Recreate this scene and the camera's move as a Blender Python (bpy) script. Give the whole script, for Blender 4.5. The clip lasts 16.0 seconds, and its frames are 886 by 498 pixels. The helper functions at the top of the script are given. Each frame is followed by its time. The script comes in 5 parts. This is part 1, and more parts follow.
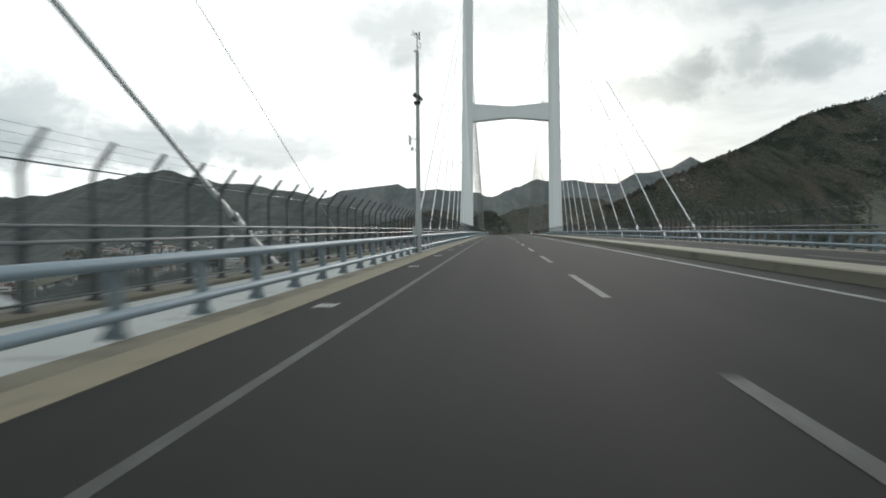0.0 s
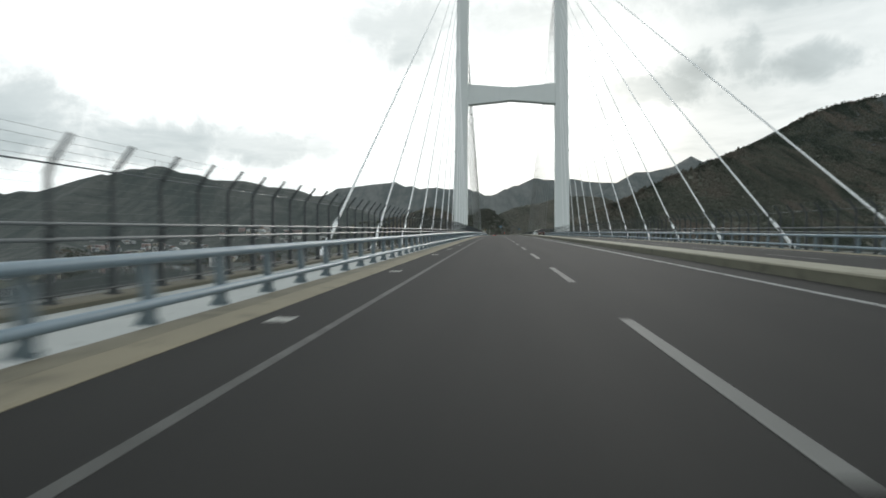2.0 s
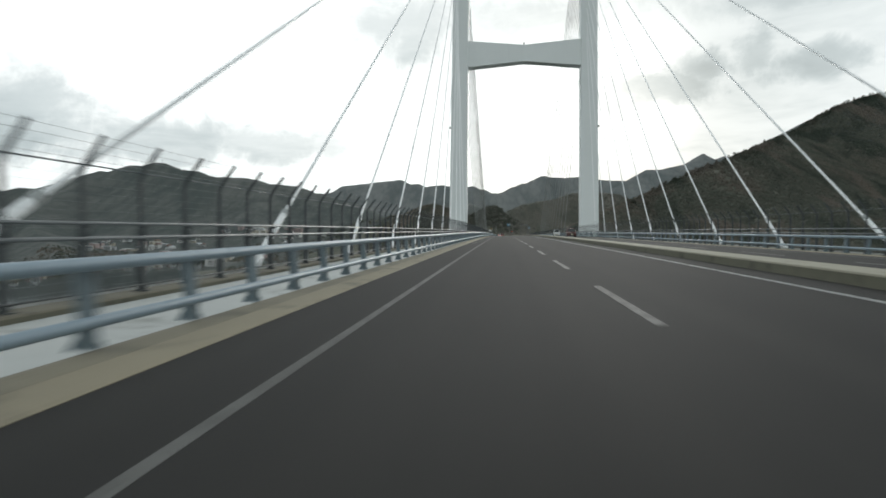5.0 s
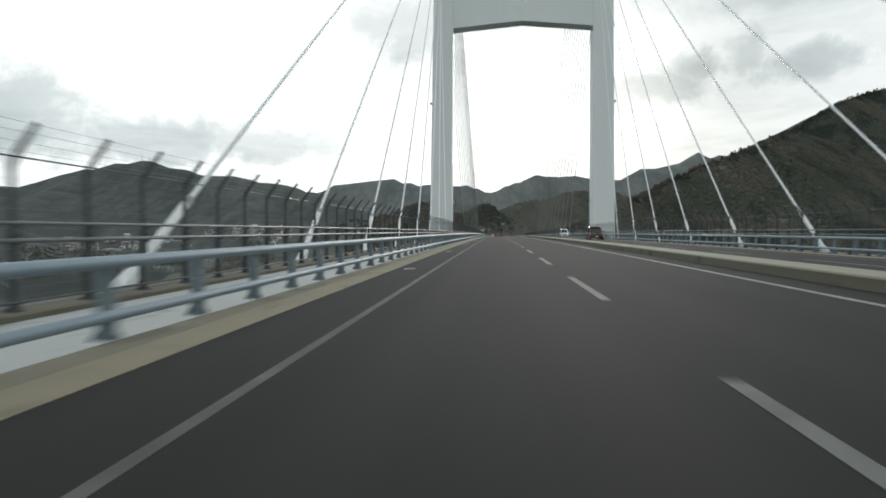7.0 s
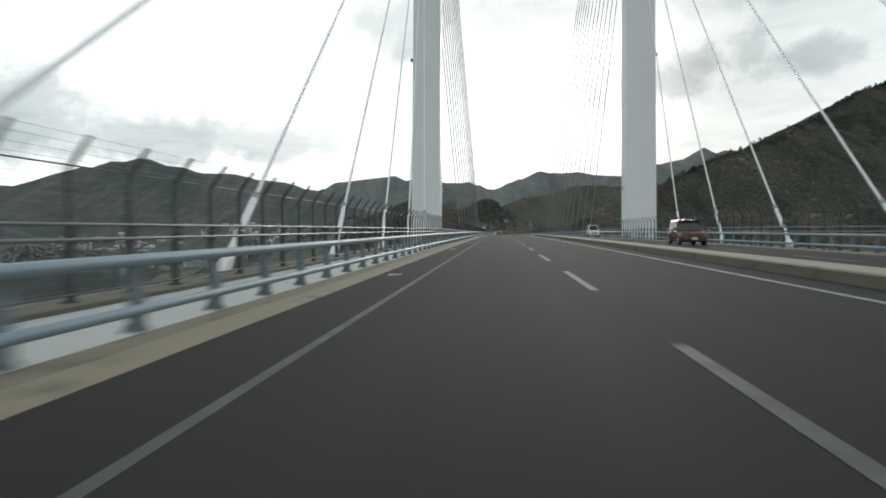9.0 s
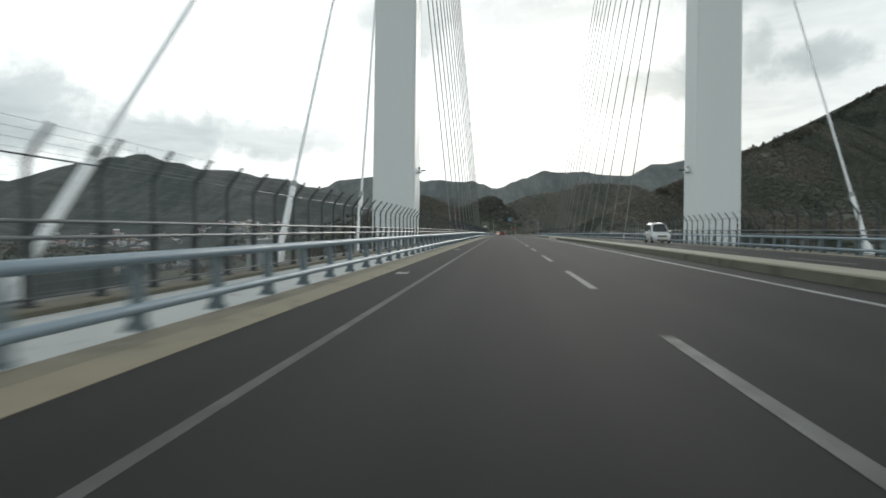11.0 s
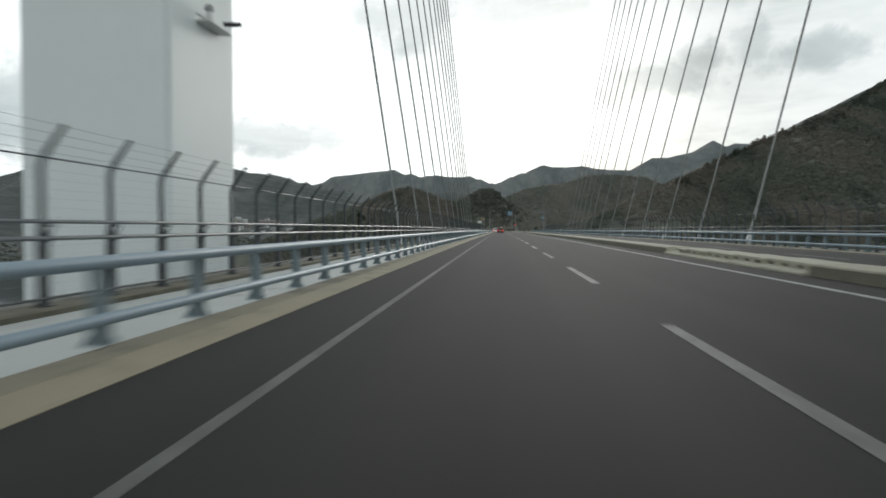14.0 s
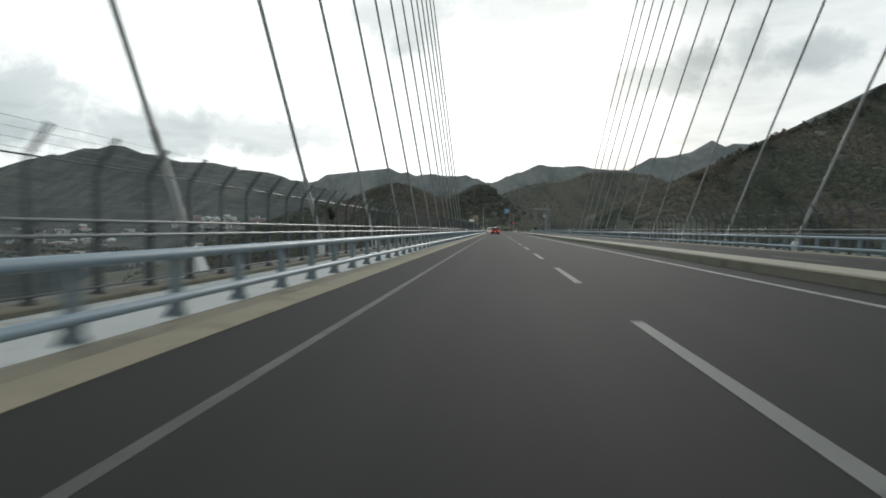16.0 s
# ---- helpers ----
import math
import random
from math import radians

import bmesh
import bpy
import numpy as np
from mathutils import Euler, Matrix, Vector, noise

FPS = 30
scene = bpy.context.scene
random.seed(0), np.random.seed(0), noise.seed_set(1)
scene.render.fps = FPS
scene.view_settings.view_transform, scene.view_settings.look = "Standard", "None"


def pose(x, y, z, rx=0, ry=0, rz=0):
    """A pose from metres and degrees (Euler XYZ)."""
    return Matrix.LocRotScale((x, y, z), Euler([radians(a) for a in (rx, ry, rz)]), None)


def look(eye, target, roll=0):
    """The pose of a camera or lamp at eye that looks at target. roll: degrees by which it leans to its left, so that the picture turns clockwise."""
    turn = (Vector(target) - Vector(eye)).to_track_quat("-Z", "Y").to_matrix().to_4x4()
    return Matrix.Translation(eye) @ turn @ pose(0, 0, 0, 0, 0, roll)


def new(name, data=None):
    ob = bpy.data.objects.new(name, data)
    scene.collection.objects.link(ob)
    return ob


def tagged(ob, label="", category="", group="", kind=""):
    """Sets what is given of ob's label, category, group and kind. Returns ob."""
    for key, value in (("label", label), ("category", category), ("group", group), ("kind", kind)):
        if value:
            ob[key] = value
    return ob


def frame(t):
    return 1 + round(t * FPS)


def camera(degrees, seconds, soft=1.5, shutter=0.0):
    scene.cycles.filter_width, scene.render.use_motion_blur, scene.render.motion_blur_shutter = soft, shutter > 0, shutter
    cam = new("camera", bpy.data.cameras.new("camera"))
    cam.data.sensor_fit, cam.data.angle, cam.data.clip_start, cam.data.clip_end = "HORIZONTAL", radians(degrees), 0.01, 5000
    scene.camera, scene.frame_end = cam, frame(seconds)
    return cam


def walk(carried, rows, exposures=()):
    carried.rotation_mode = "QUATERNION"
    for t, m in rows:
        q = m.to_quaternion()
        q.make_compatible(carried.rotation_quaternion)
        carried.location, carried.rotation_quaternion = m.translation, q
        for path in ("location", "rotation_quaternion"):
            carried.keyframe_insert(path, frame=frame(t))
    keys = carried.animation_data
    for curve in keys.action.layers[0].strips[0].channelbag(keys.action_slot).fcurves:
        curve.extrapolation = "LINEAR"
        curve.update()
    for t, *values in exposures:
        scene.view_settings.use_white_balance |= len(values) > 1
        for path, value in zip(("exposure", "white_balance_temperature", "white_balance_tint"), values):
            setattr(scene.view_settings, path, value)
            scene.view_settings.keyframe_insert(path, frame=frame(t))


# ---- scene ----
# The long axis of the bridge is Y, the far tower stands at Y = 0, X points right.
CREST, RADIUS, EYE = -244.2, 19715.0, 1.07


def zr(y):
    """Height of the road's crest curve at y."""
    if y < 60:
        return -(y - CREST) ** 2 / (2 * RADIUS)
    return -(60 - CREST) ** 2 / (2 * RADIUS) - (y - 60) * 0.01543


# ---- camera ----
cam = camera(67.87, 16.0, soft=1.8, shutter=0.5)
# seconds, along the road, sideways, yaw, pitch, roll
DRIVE = [
    (0, -296.89, 0.011, 4.747, -1.630, 0.357),
    (0.5, -287.52, 0.033, 4.712, -1.687, 0.214),
    (1, -278.16, 0.091, 4.600, -1.744, 0.152),
    (1.5, -268.79, 0.089, 4.501, -1.702, 0.137),
    (2, -259.42, 0.137, 4.599, -1.737, 0.027),
    (2.5, -250.06, 0.120, 4.835, -1.795, -0.101),
    (3, -240.69, 0.072, 5.139, -1.639, -0.096),
    (3.5, -231.32, -0.030, 5.420, -1.834, -0.052),
    (4, -221.94, -0.109, 5.498, -1.869, 0.041),
    (6.5, -174.87, -0.028, 4.583, -1.881, -0.298),
    (7, -165.34, -0.005, 4.650, -1.916, -0.114),
    (7.5, -155.70, 0.028, 4.681, -2.071, -0.037),
    (8, -145.94, 0.023, 4.761, -2.069, 0.027),
    (8.5, -136.08, 0.020, 4.845, -2.142, 0.079),
    (9, -126.15, 0.029, 4.889, -2.138, 0.152),
    (11.5, -76.25, 0.014, 5.234, -2.234, -0.351),
    (12, -66.24, -0.002, 5.308, -2.146, -0.243),
    (12.5, -56.21, -0.073, 5.364, -2.303, -0.213),
    (13, -46.19, -0.105, 5.386, -2.352, -0.041),
    (13.5, -36.15, -0.148, 5.121, -2.552, 0.075),
    (14, -26.13, -0.135, 5.023, -2.537, 0.039),
    (14.5, -16.12, -0.126, 4.908, -2.500, -0.054),
    (15, -6.10, -0.075, 4.672, -2.476, -0.160),
    (15.5, 3.93, -0.014, 4.557, -2.575, -0.258),
    (16, 13.95, 0.047, 4.697, -2.600, -0.334),
]
walk(cam, [(t, pose(x, y, zr(y) + 0.02 * x + EYE, 90 + p, r, w)) for t, y, x, w, p, r in DRIVE])

# ---- light ----
SUN_AZ, SUN_EL = 8.0, 11.0          # degrees to the right of the road's axis, and up
sun_way = Vector((math.sin(radians(SUN_AZ)) * math.cos(radians(SUN_EL)), math.cos(radians(SUN_AZ)) * math.cos(radians(SUN_EL)), math.sin(radians(SUN_EL))))

THIN = (-0.27, 0.93, 0.25)          # the thinnest part of the cloud, which lets most light through


class Nodes:
    """A short way to write node trees."""

    def __init__(self, tree):
        self.tree = tree
        tree.nodes.clear()

    def add(self, kind, props=(), **inputs):
        n = self.tree.nodes.new(kind)
        p = dict(props)
        if "operation" in p:
            n.operation = p["operation"]
        if "data_type" in p:
            n.data_type, n.blend_type = p["data_type"], p["blend_type"]
        if "interpolation_type" in p:
            n.interpolation_type = p["interpolation_type"]
        if "sky_type" in p:
            n.sky_type, n.sun_disc, n.dust_density = p["sky_type"], p["sun_disc"], p["dust_density"]
            n.sun_elevation, n.sun_rotation = p["sun_elevation"], p["sun_rotation"]
        for k, v in inputs.items():
            key = k.replace("_", " ")
            sock = n.inputs[int(k[1:])] if k[0] == "i" and k[1:].isdigit() else n.inputs[key]
            if isinstance(v, bpy.types.NodeSocket):
                self.tree.links.new(v, sock)
            else:
                sock.default_value = v
        return n

    def math(self, op, a, b=0.0, c=0.0):
        return self.add("ShaderNodeMath", {"operation": op}, i0=a, i1=b, i2=c).outputs[0]

    def mix(self, fac, a, b, blend="MIX"):
        n = self.add("ShaderNodeMix", {"data_type": "RGBA", "blend_type": blend})
        for i, v in ((0, fac), (6, a), (7, b)):
            if isinstance(v, bpy.types.NodeSocket):
                self.tree.links.new(v, n.inputs[i])
            else:
                n.inputs[i].default_value = v if i == 0 or len(v) == 4 else (*v, 1)
        return n.outputs[2]

    def noise(self, vec, scale, detail=4.0, rough=0.55, dist=0.0):
        n = self.add("ShaderNodeTexNoise", Scale=scale, Detail=detail, Roughness=rough, Distortion=dist)
        if vec is not None:
            self.tree.links.new(vec, n.inputs["Vector"])
        return n.outputs["Fac"]

    def ramp(self, fac, lo, hi, a=0.0, b=1.0):
        n = self.add("ShaderNodeMapRange", {"interpolation_type": "SMOOTHSTEP"}, Value=fac, From_Min=lo, From_Max=hi, To_Min=a, To_Max=b)
        return n.outputs[0]


def build_world():
    world = bpy.data.worlds.new("overcast")
    scene.world = world
    world.use_nodes = True
    n = Nodes(world.node_tree)
    sky = n.add("ShaderNodeTexSky", {"sky_type": "NISHITA", "sun_disc": False, "sun_elevation": radians(SUN_EL), "sun_rotation": radians(SUN_AZ), "dust_density": 2.0})
    way = n.add("ShaderNodeTexCoord").outputs["Generated"]
    sep = n.add("ShaderNodeSeparateXYZ", Vector=way)
    up = n.math("MAXIMUM", sep.outputs["Z"], 0.03)
    # cloud deck seen on a plane overhead
    flat = n.add("ShaderNodeVectorMath", {"operation": "DIVIDE"}, i0=way, i1=n.add("ShaderNodeCombineXYZ", X=n.math("ADD", up, 0.12), Y=n.math("ADD", up, 0.12), Z=1.0).outputs[0]).outputs[0]
    big = n.noise(flat, 0.55, 6, 0.55, 0.3)
    small = n.noise(flat, 2.4, 6, 0.6, 0.4)
    toward = n.add("ShaderNodeVectorMath", {"operation": "DOT_PRODUCT"}, i0=way, i1=tuple(sun_way)).outputs["Value"]
    thin = n.add("ShaderNodeVectorMath", {"operation": "DOT_PRODUCT"}, i0=way, i1=tuple(THIN)).outputs["Value"]
    glow = n.math("ADD", n.ramp(toward, -0.6, 1.0, 0.0, 0.24), n.math("ADD", n.ramp(toward, 0.988, 1.0, 0.0, 0.45), n.ramp(thin, 0.84, 0.97, 0.0, 0.45)))
    cover = n.math("ADD", n.math("MULTIPLY", big, 0.6), n.math("MULTIPLY", small, 0.4))
    shade = n.ramp(cover, 0.40, 0.64, 1.12, 0.86)
    bright = n.math("MULTIPLY", n.math("ADD", glow, n.ramp(toward, 0.1, -0.7, 0.62, 0.90)), shade)
    bright = n.math("MULTIPLY", bright, n.ramp(sep.outputs["Z"], 0.38, 0.95, 1.0, 0.62))
    # small ragged dark clouds: azimuth to the right, elevation, half width, half height, depth of shade
    az = n.math("ARCTAN2", sep.outputs["X"], sep.outputs["Y"])
    el = n.math("ARCSINE", sep.outputs["Z"])
    wob = n.noise(way, 14.0, 5, 0.65)
    wob2 = n.noise(way, 9.0, 5, 0.65, 0.5)
    total = None
    for a, e, w, h, k in SCUD:
        da = n.math("DIVIDE", n.math("ADD", n.math("SUBTRACT", az, radians(a)), n.math("MULTIPLY", n.math("SUBTRACT", wob, 0.5), radians(w) * 1.7)), radians(w))
        de = n.math("DIVIDE", n.math("ADD", n.math("SUBTRACT", el, radians(e)), n.math("MULTIPLY", n.math("SUBTRACT", wob2, 0.5), radians(h) * 2.6)), radians(h))
        r = n.math("ADD", n.math("MULTIPLY", da, da), n.math("MULTIPLY", de, de))
        m = n.ramp(r, 0.0, 1.0, k, 0.0)
        total = m if total is None else n.math("MAXIMUM", total, m)
    bright = n.math("MULTIPLY", bright, n.math("SUBTRACT", 1.0, total))
    tint = n.mix(n.ramp(bright, 0.5, 1.05), (0.84, 0.97, 1.0), (0.94, 1.0, 1.0))
    grey = n.add("ShaderNodeVectorMath", {"operation": "SCALE"}, i0=tint)
    n.tree.links.new(bright, grey.inputs["Scale"])
    b1 = n.add("ShaderNodeBackground", Color=sky.outputs[0], Strength=0.05)
    b2 = n.add("ShaderNodeBackground", Color=grey.outputs[0], Strength=1.0)
    both = n.add("ShaderNodeMixShader", i0=0.95, i1=b1.outputs[0], i2=b2.outputs[0])
    n.add("ShaderNodeOutputWorld", Surface=both.outputs[0])


SCUD = [(13.0, 11.3, 6.2, 2.2, 0.43), (15.8, 13.0, 3.4, 2.0, 0.37), (10.4, 10.9, 4.0, 1.7, 0.34), (19.8, 13.5, 1.7, 2.2, 0.27), (24.4, 12.0, 5.2, 1.9, 0.33), (-8.9, 16.6, 6.4, 2.8, 0.36), (22.0, 17.8, 9.0, 2.2, 0.18),
        (3.0, 17.4, 12.0, 2.4, 0.24), (-20.8, 6.8, 9.0, 1.9, 0.36), (-28.0, 7.0, 10.0, 2.8, 0.41), (-37.0, 7.6, 7.5, 3.8, 0.43), (-15.5, 6.7, 4.4, 1.5, 0.28)]
build_world()
lamp = bpy.data.lights.new("sun", "SUN")
lamp.energy, lamp.angle, lamp.color = 0.7, radians(16), (1.0, 0.97, 0.91)
new("sun", lamp).matrix_world = look(sun_way * 1000, (0, 0, 0))
scene.view_settings.exposure = 0.0

# ---- materials ----


def surface(name, colour, rough=0.7, metal=0.0, vary=0.12, grain=30.0, patch=0.6, bump=0.15, bump_size=0.01, spots=None, streak=False, rand=0.0):
    """Painted, cast or laid surface: patchy large stains, fine grain and relief at metre sizes."""
    mat = bpy.data.materials.new(name)
    mat.use_nodes = True
    n = Nodes(mat.node_tree)
    geo = n.add("ShaderNodeNewGeometry")
    where = geo.outputs["Position"]
    if streak:
        where_s = n.add("ShaderNodeMapping", Vector=where, Scale=(1.0, 1.0, 0.06)).outputs[0]
    else:
        where_s = where
    large = n.noise(where_s, patch, 5, 0.6, 0.2)
    fine = n.noise(where, grain, 3, 0.7)
    f = n.math("ADD", n.math("MULTIPLY", n.math("SUBTRACT", large, 0.5), 2.2 * vary), n.math("MULTIPLY", n.math("SUBTRACT", fine, 0.5), 1.2 * vary))
    if rand:
        f = n.math("ADD", f, n.math("MULTIPLY", n.math("SUBTRACT", n.add("ShaderNodeObjectInfo").outputs["Random"], 0.5), rand))
    gain = n.math("ADD", 1.0, f)
    col = n.add("ShaderNodeVectorMath", {"operation": "SCALE"}, i0=colour[:3])
    n.tree.links.new(gain, col.inputs["Scale"])
    base = col.outputs[0]
    if spots:
        tone, lo, hi, size = spots
        base = n.mix(n.ramp(n.noise(where_s, size, 6, 0.65, 0.4), lo, hi), base, tone)
    bs = n.add("ShaderNodeBsdfPrincipled", Base_Color=base, Metallic=metal, Roughness=rough)
    n.tree.links.new(n.math("ADD", rough, n.math("MULTIPLY", n.math("SUBTRACT", large, 0.5), 0.25)), bs.inputs["Roughness"])
    if bump:
        bn = n.add("ShaderNodeBump", Strength=bump, Distance=bump_size, Height=fine)
        n.tree.links.new(bn.outputs[0], bs.inputs["Normal"])
    n.add("ShaderNodeOutputMaterial", Surface=bs.outputs[0])
    return mat


def asphalt_mat():
    mat = bpy.data.materials.new("asphalt")
    mat.use_nodes = True
    n = Nodes(mat.node_tree)
    where = n.add("ShaderNodeNewGeometry").outputs["Position"]
    along = n.add("ShaderNodeMapping", Vector=where, Scale=(1.0, 0.03, 1.0)).outputs[0]
    lanes = n.noise(along, 0.9, 4, 0.6)
    large = n.noise(where, 0.15, 5, 0.6)
    stones = n.add("ShaderNodeTexVoronoi", Vector=where, Scale=90.0).outputs["Distance"]
    fine = n.noise(where, 220.0, 2, 0.6)
    g = n.math("ADD", n.math("MULTIPLY", lanes, 0.5), n.math("ADD", n.math("MULTIPLY", large, 0.35), n.math("MULTIPLY", fine, 0.35)))
    col = n.mix(n.ramp(g, 0.35, 0.85), (0.0175, 0.0170, 0.0162), (0.0285, 0.0275, 0.0260))
    sep = n.add("ShaderNodeSeparateXYZ", Vector=where)
    lane = n.math("PINGPONG", n.math("ADD", sep.outputs["X"], n.math("MULTIPLY", n.math("SUBTRACT", large, 0.5), 0.5)), 0.85)
    track = n.ramp(lane, 0.35, 0.80)
    col = n.mix(n.math("MULTIPLY", track, 0.35), col, (0.033, 0.031, 0.0285))
    patch = n.ramp(n.noise(where, 0.45, 5, 0.65, 0.6), 0.52, 0.70)
    col = n.mix(n.math("MULTIPLY", patch, 0.3), col, (0.022, 0.021, 0.020))
    bs = n.add("ShaderNodeBsdfPrincipled", Base_Color=col, Roughness=0.86)
    bs.inputs["Specular IOR Level"].default_value = 0.22
    n.tree.links.new(n.add("ShaderNodeBump", Strength=0.35, Distance=0.004, Height=stones).outputs[0], bs.inputs["Normal"])
    n.add("ShaderNodeOutputMaterial", Surface=bs.outputs[0])
    return mat


def marking_mat(name, colour, wear=0.0):
    """Worn road paint through which the asphalt shows; wear differs from mark to mark and along a line."""
    mat = bpy.data.materials.new(name)
    mat.use_nodes = True
    n = Nodes(mat.node_tree)
    where = n.add("ShaderNodeNewGeometry").outputs["Position"]
    mark = n.math("MULTIPLY", n.math("SUBTRACT", n.add("ShaderNodeObjectInfo").outputs["Random"], 0.6), 0.16)
    reach = n.math("MULTIPLY", n.math("SUBTRACT", n.noise(where, 0.11, 3, 0.6), 0.5), 0.35)
    spots = n.math("ADD", n.math("MULTIPLY", n.noise(where, 3.0, 5, 0.7), 0.6), n.math("MULTIPLY", n.noise(where, 60.0, 3, 0.7), 0.4))
    worn = n.ramp(n.math("ADD", spots, n.math("ADD", n.math("ADD", mark, reach), wear)), 0.44, 0.66)
    col = n.mix(worn, colour, (0.062, 0.060, 0.056))
    bs = n.add("ShaderNodeBsdfPrincipled", Base_Color=col, Roughness=0.75)
    n.add("ShaderNodeOutputMaterial", Surface=bs.outputs[0])
    return mat


def forest_mat(name, dark, light, scale, bump):
    mat = bpy.data.materials.new(name)
    mat.use_nodes = True
    n = Nodes(mat.node_tree)
    where = n.add("ShaderNodeNewGeometry").outputs["Position"]
    down = n.add("ShaderNodeMapping", Vector=where, Scale=(1.0, 0.30, 0.6)).outputs[0]
    crowns = n.add("ShaderNodeTexVoronoi", Vector=down, Scale=scale)
    tone = n.noise(down, scale * 0.16, 6, 0.65, 0.6)
    leaf = n.noise(down, scale * 5, 4, 0.7)
    f = n.math("ADD", n.math("MULTIPLY", tone, 0.75), n.math("MULTIPLY", leaf, 0.35))
    f = n.math("SUBTRACT", f, n.math("MULTIPLY", crowns.outputs["Distance"], 0.18))
    col = n.mix(n.ramp(f, 0.32, 0.62), dark, light)
    bs = n.add("ShaderNodeBsdfPrincipled", Base_Color=col, Roughness=0.95)
    bs.inputs["Specular IOR Level"].default_value = 0.1
    hgt = n.math("SUBTRACT", n.math("MULTIPLY", leaf, 0.5), crowns.outputs["Distance"])
    n.tree.links.new(n.add("ShaderNodeBump", Strength=bump, Distance=1.2 / scale * 0.25, Height=hgt).outputs[0], bs.inputs["Normal"])
    n.add("ShaderNodeOutputMaterial", Surface=bs.outputs[0])
    return mat


def glow_mat(name, colour, strength):
    mat = bpy.data.materials.new(name)
    mat.use_nodes = True
    n = Nodes(mat.node_tree)
    n.add("ShaderNodeOutputMaterial", Surface=n.add("ShaderNodeEmission", Color=(*colour, 1), Strength=strength).outputs[0])
    return mat


ASPHALT, PAINT, WORN_PAINT = asphalt_mat(), marking_mat("road_paint", (0.170, 0.168, 0.160), 0.02), marking_mat("worn_line_paint", (0.135, 0.133, 0.126), 0.06)
EDGE_PAINT = marking_mat("edge_line_paint", (0.34, 0.34, 0.33), -0.04)
GUTTER = surface("gutter_concrete", (0.300, 0.258, 0.182), 0.85, vary=0.18, grain=40, patch=0.5, spots=((0.15, 0.135, 0.10), 0.52, 0.72, 1.3))
# stained like the gutter; the shade along the posts is put into its darker colour
RAIL_BASE = surface("stained_concrete", (0.255, 0.226, 0.166), 0.88, vary=0.22, grain=40, patch=0.5, spots=((0.165, 0.150, 0.112), 0.46, 0.66, 0.9))
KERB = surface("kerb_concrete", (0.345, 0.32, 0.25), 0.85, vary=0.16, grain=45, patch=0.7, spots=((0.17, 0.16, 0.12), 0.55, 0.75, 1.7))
OUTER_KERB = surface("outer_kerb_concrete", (0.175, 0.158, 0.118), 0.88, vary=0.2, grain=40, patch=0.6, spots=((0.10, 0.09, 0.07), 0.52, 0.70, 0.9))
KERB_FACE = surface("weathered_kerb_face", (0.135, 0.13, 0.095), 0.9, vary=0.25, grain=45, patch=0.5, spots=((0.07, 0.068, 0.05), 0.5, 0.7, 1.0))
WALK = surface("walkway_coating", (0.50, 0.51, 0.495), 0.75, vary=0.12, grain=50, patch=0.35, spots=((0.27, 0.27, 0.25), 0.56, 0.74, 0.9))
STEEL_BLUE = surface("blue_grey_paint", (0.240, 0.316, 0.375), 0.48, vary=0.10, grain=60, patch=2.0, bump=0.05, bump_size=0.002, spots=((0.20, 0.22, 0.22), 0.62, 0.8, 6.0))
HANDRAIL = surface("handrail_paint", (0.090, 0.104, 0.110), 0.42, vary=0.14, grain=60, patch=2.5, bump=0.05, bump_size=0.002)
POST_BLUE = surface("post_paint", (0.135, 0.178, 0.200), 0.5, vary=0.14, grain=60, patch=2.5, bump=0.05, bump_size=0.002, rand=0.15)
FENCE = surface("dark_fence_paint", (0.048, 0.056, 0.059), 0.6, vary=0.15, grain=60, patch=2.0, bump=0.05, bump_size=0.002, rand=0.2)
WIRE = surface("galvanised_wire", (0.22, 0.225, 0.225), 0.6, vary=0.2, grain=20, bump=0.0)
TOWER = surface("white_tower_paint", (0.79, 0.83, 0.82), 0.5, vary=0.035, grain=1.5, patch=0.12, bump=0.0, streak=True, spots=((0.64, 0.67, 0.66), 0.6, 0.85, 0.25))
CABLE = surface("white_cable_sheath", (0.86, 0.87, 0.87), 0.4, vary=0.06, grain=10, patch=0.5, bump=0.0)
# the white sheath again, its backlit shade put into the colour as grey
SHADED_CABLE = surface("grey_cable_sheath", (0.38, 0.39, 0.38), 0.5, vary=0.08, grain=10, patch=0.5, bump=0.0)
GALV = surface("galvanised_steel", (0.36, 0.375, 0.37), 0.45, metal=0.4, vary=0.12, grain=25, patch=1.5, bump=0.0)
GIRDER = surface("girder_paint", (0.40, 0.44, 0.45), 0.55, vary=0.1, grain=5, patch=0.3, bump=0.0)
DARK = surface("dark_rubber", (0.02, 0.02, 0.02), 0.6, vary=0.1, bump=0.0)
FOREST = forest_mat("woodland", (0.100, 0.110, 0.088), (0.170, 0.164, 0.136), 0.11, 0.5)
# the next two woodlands carry distance haze in their colour, as bluish grey
HAZY_FOREST = forest_mat("distant_woodland", (0.082, 0.095, 0.091), (0.150, 0.154, 0.145), 0.035, 0.5)
HAZY_MOUNTAIN = forest_mat("mountain_woodland", (0.135, 0.150, 0.150), (0.215, 0.222, 0.216), 0.03, 0.7)


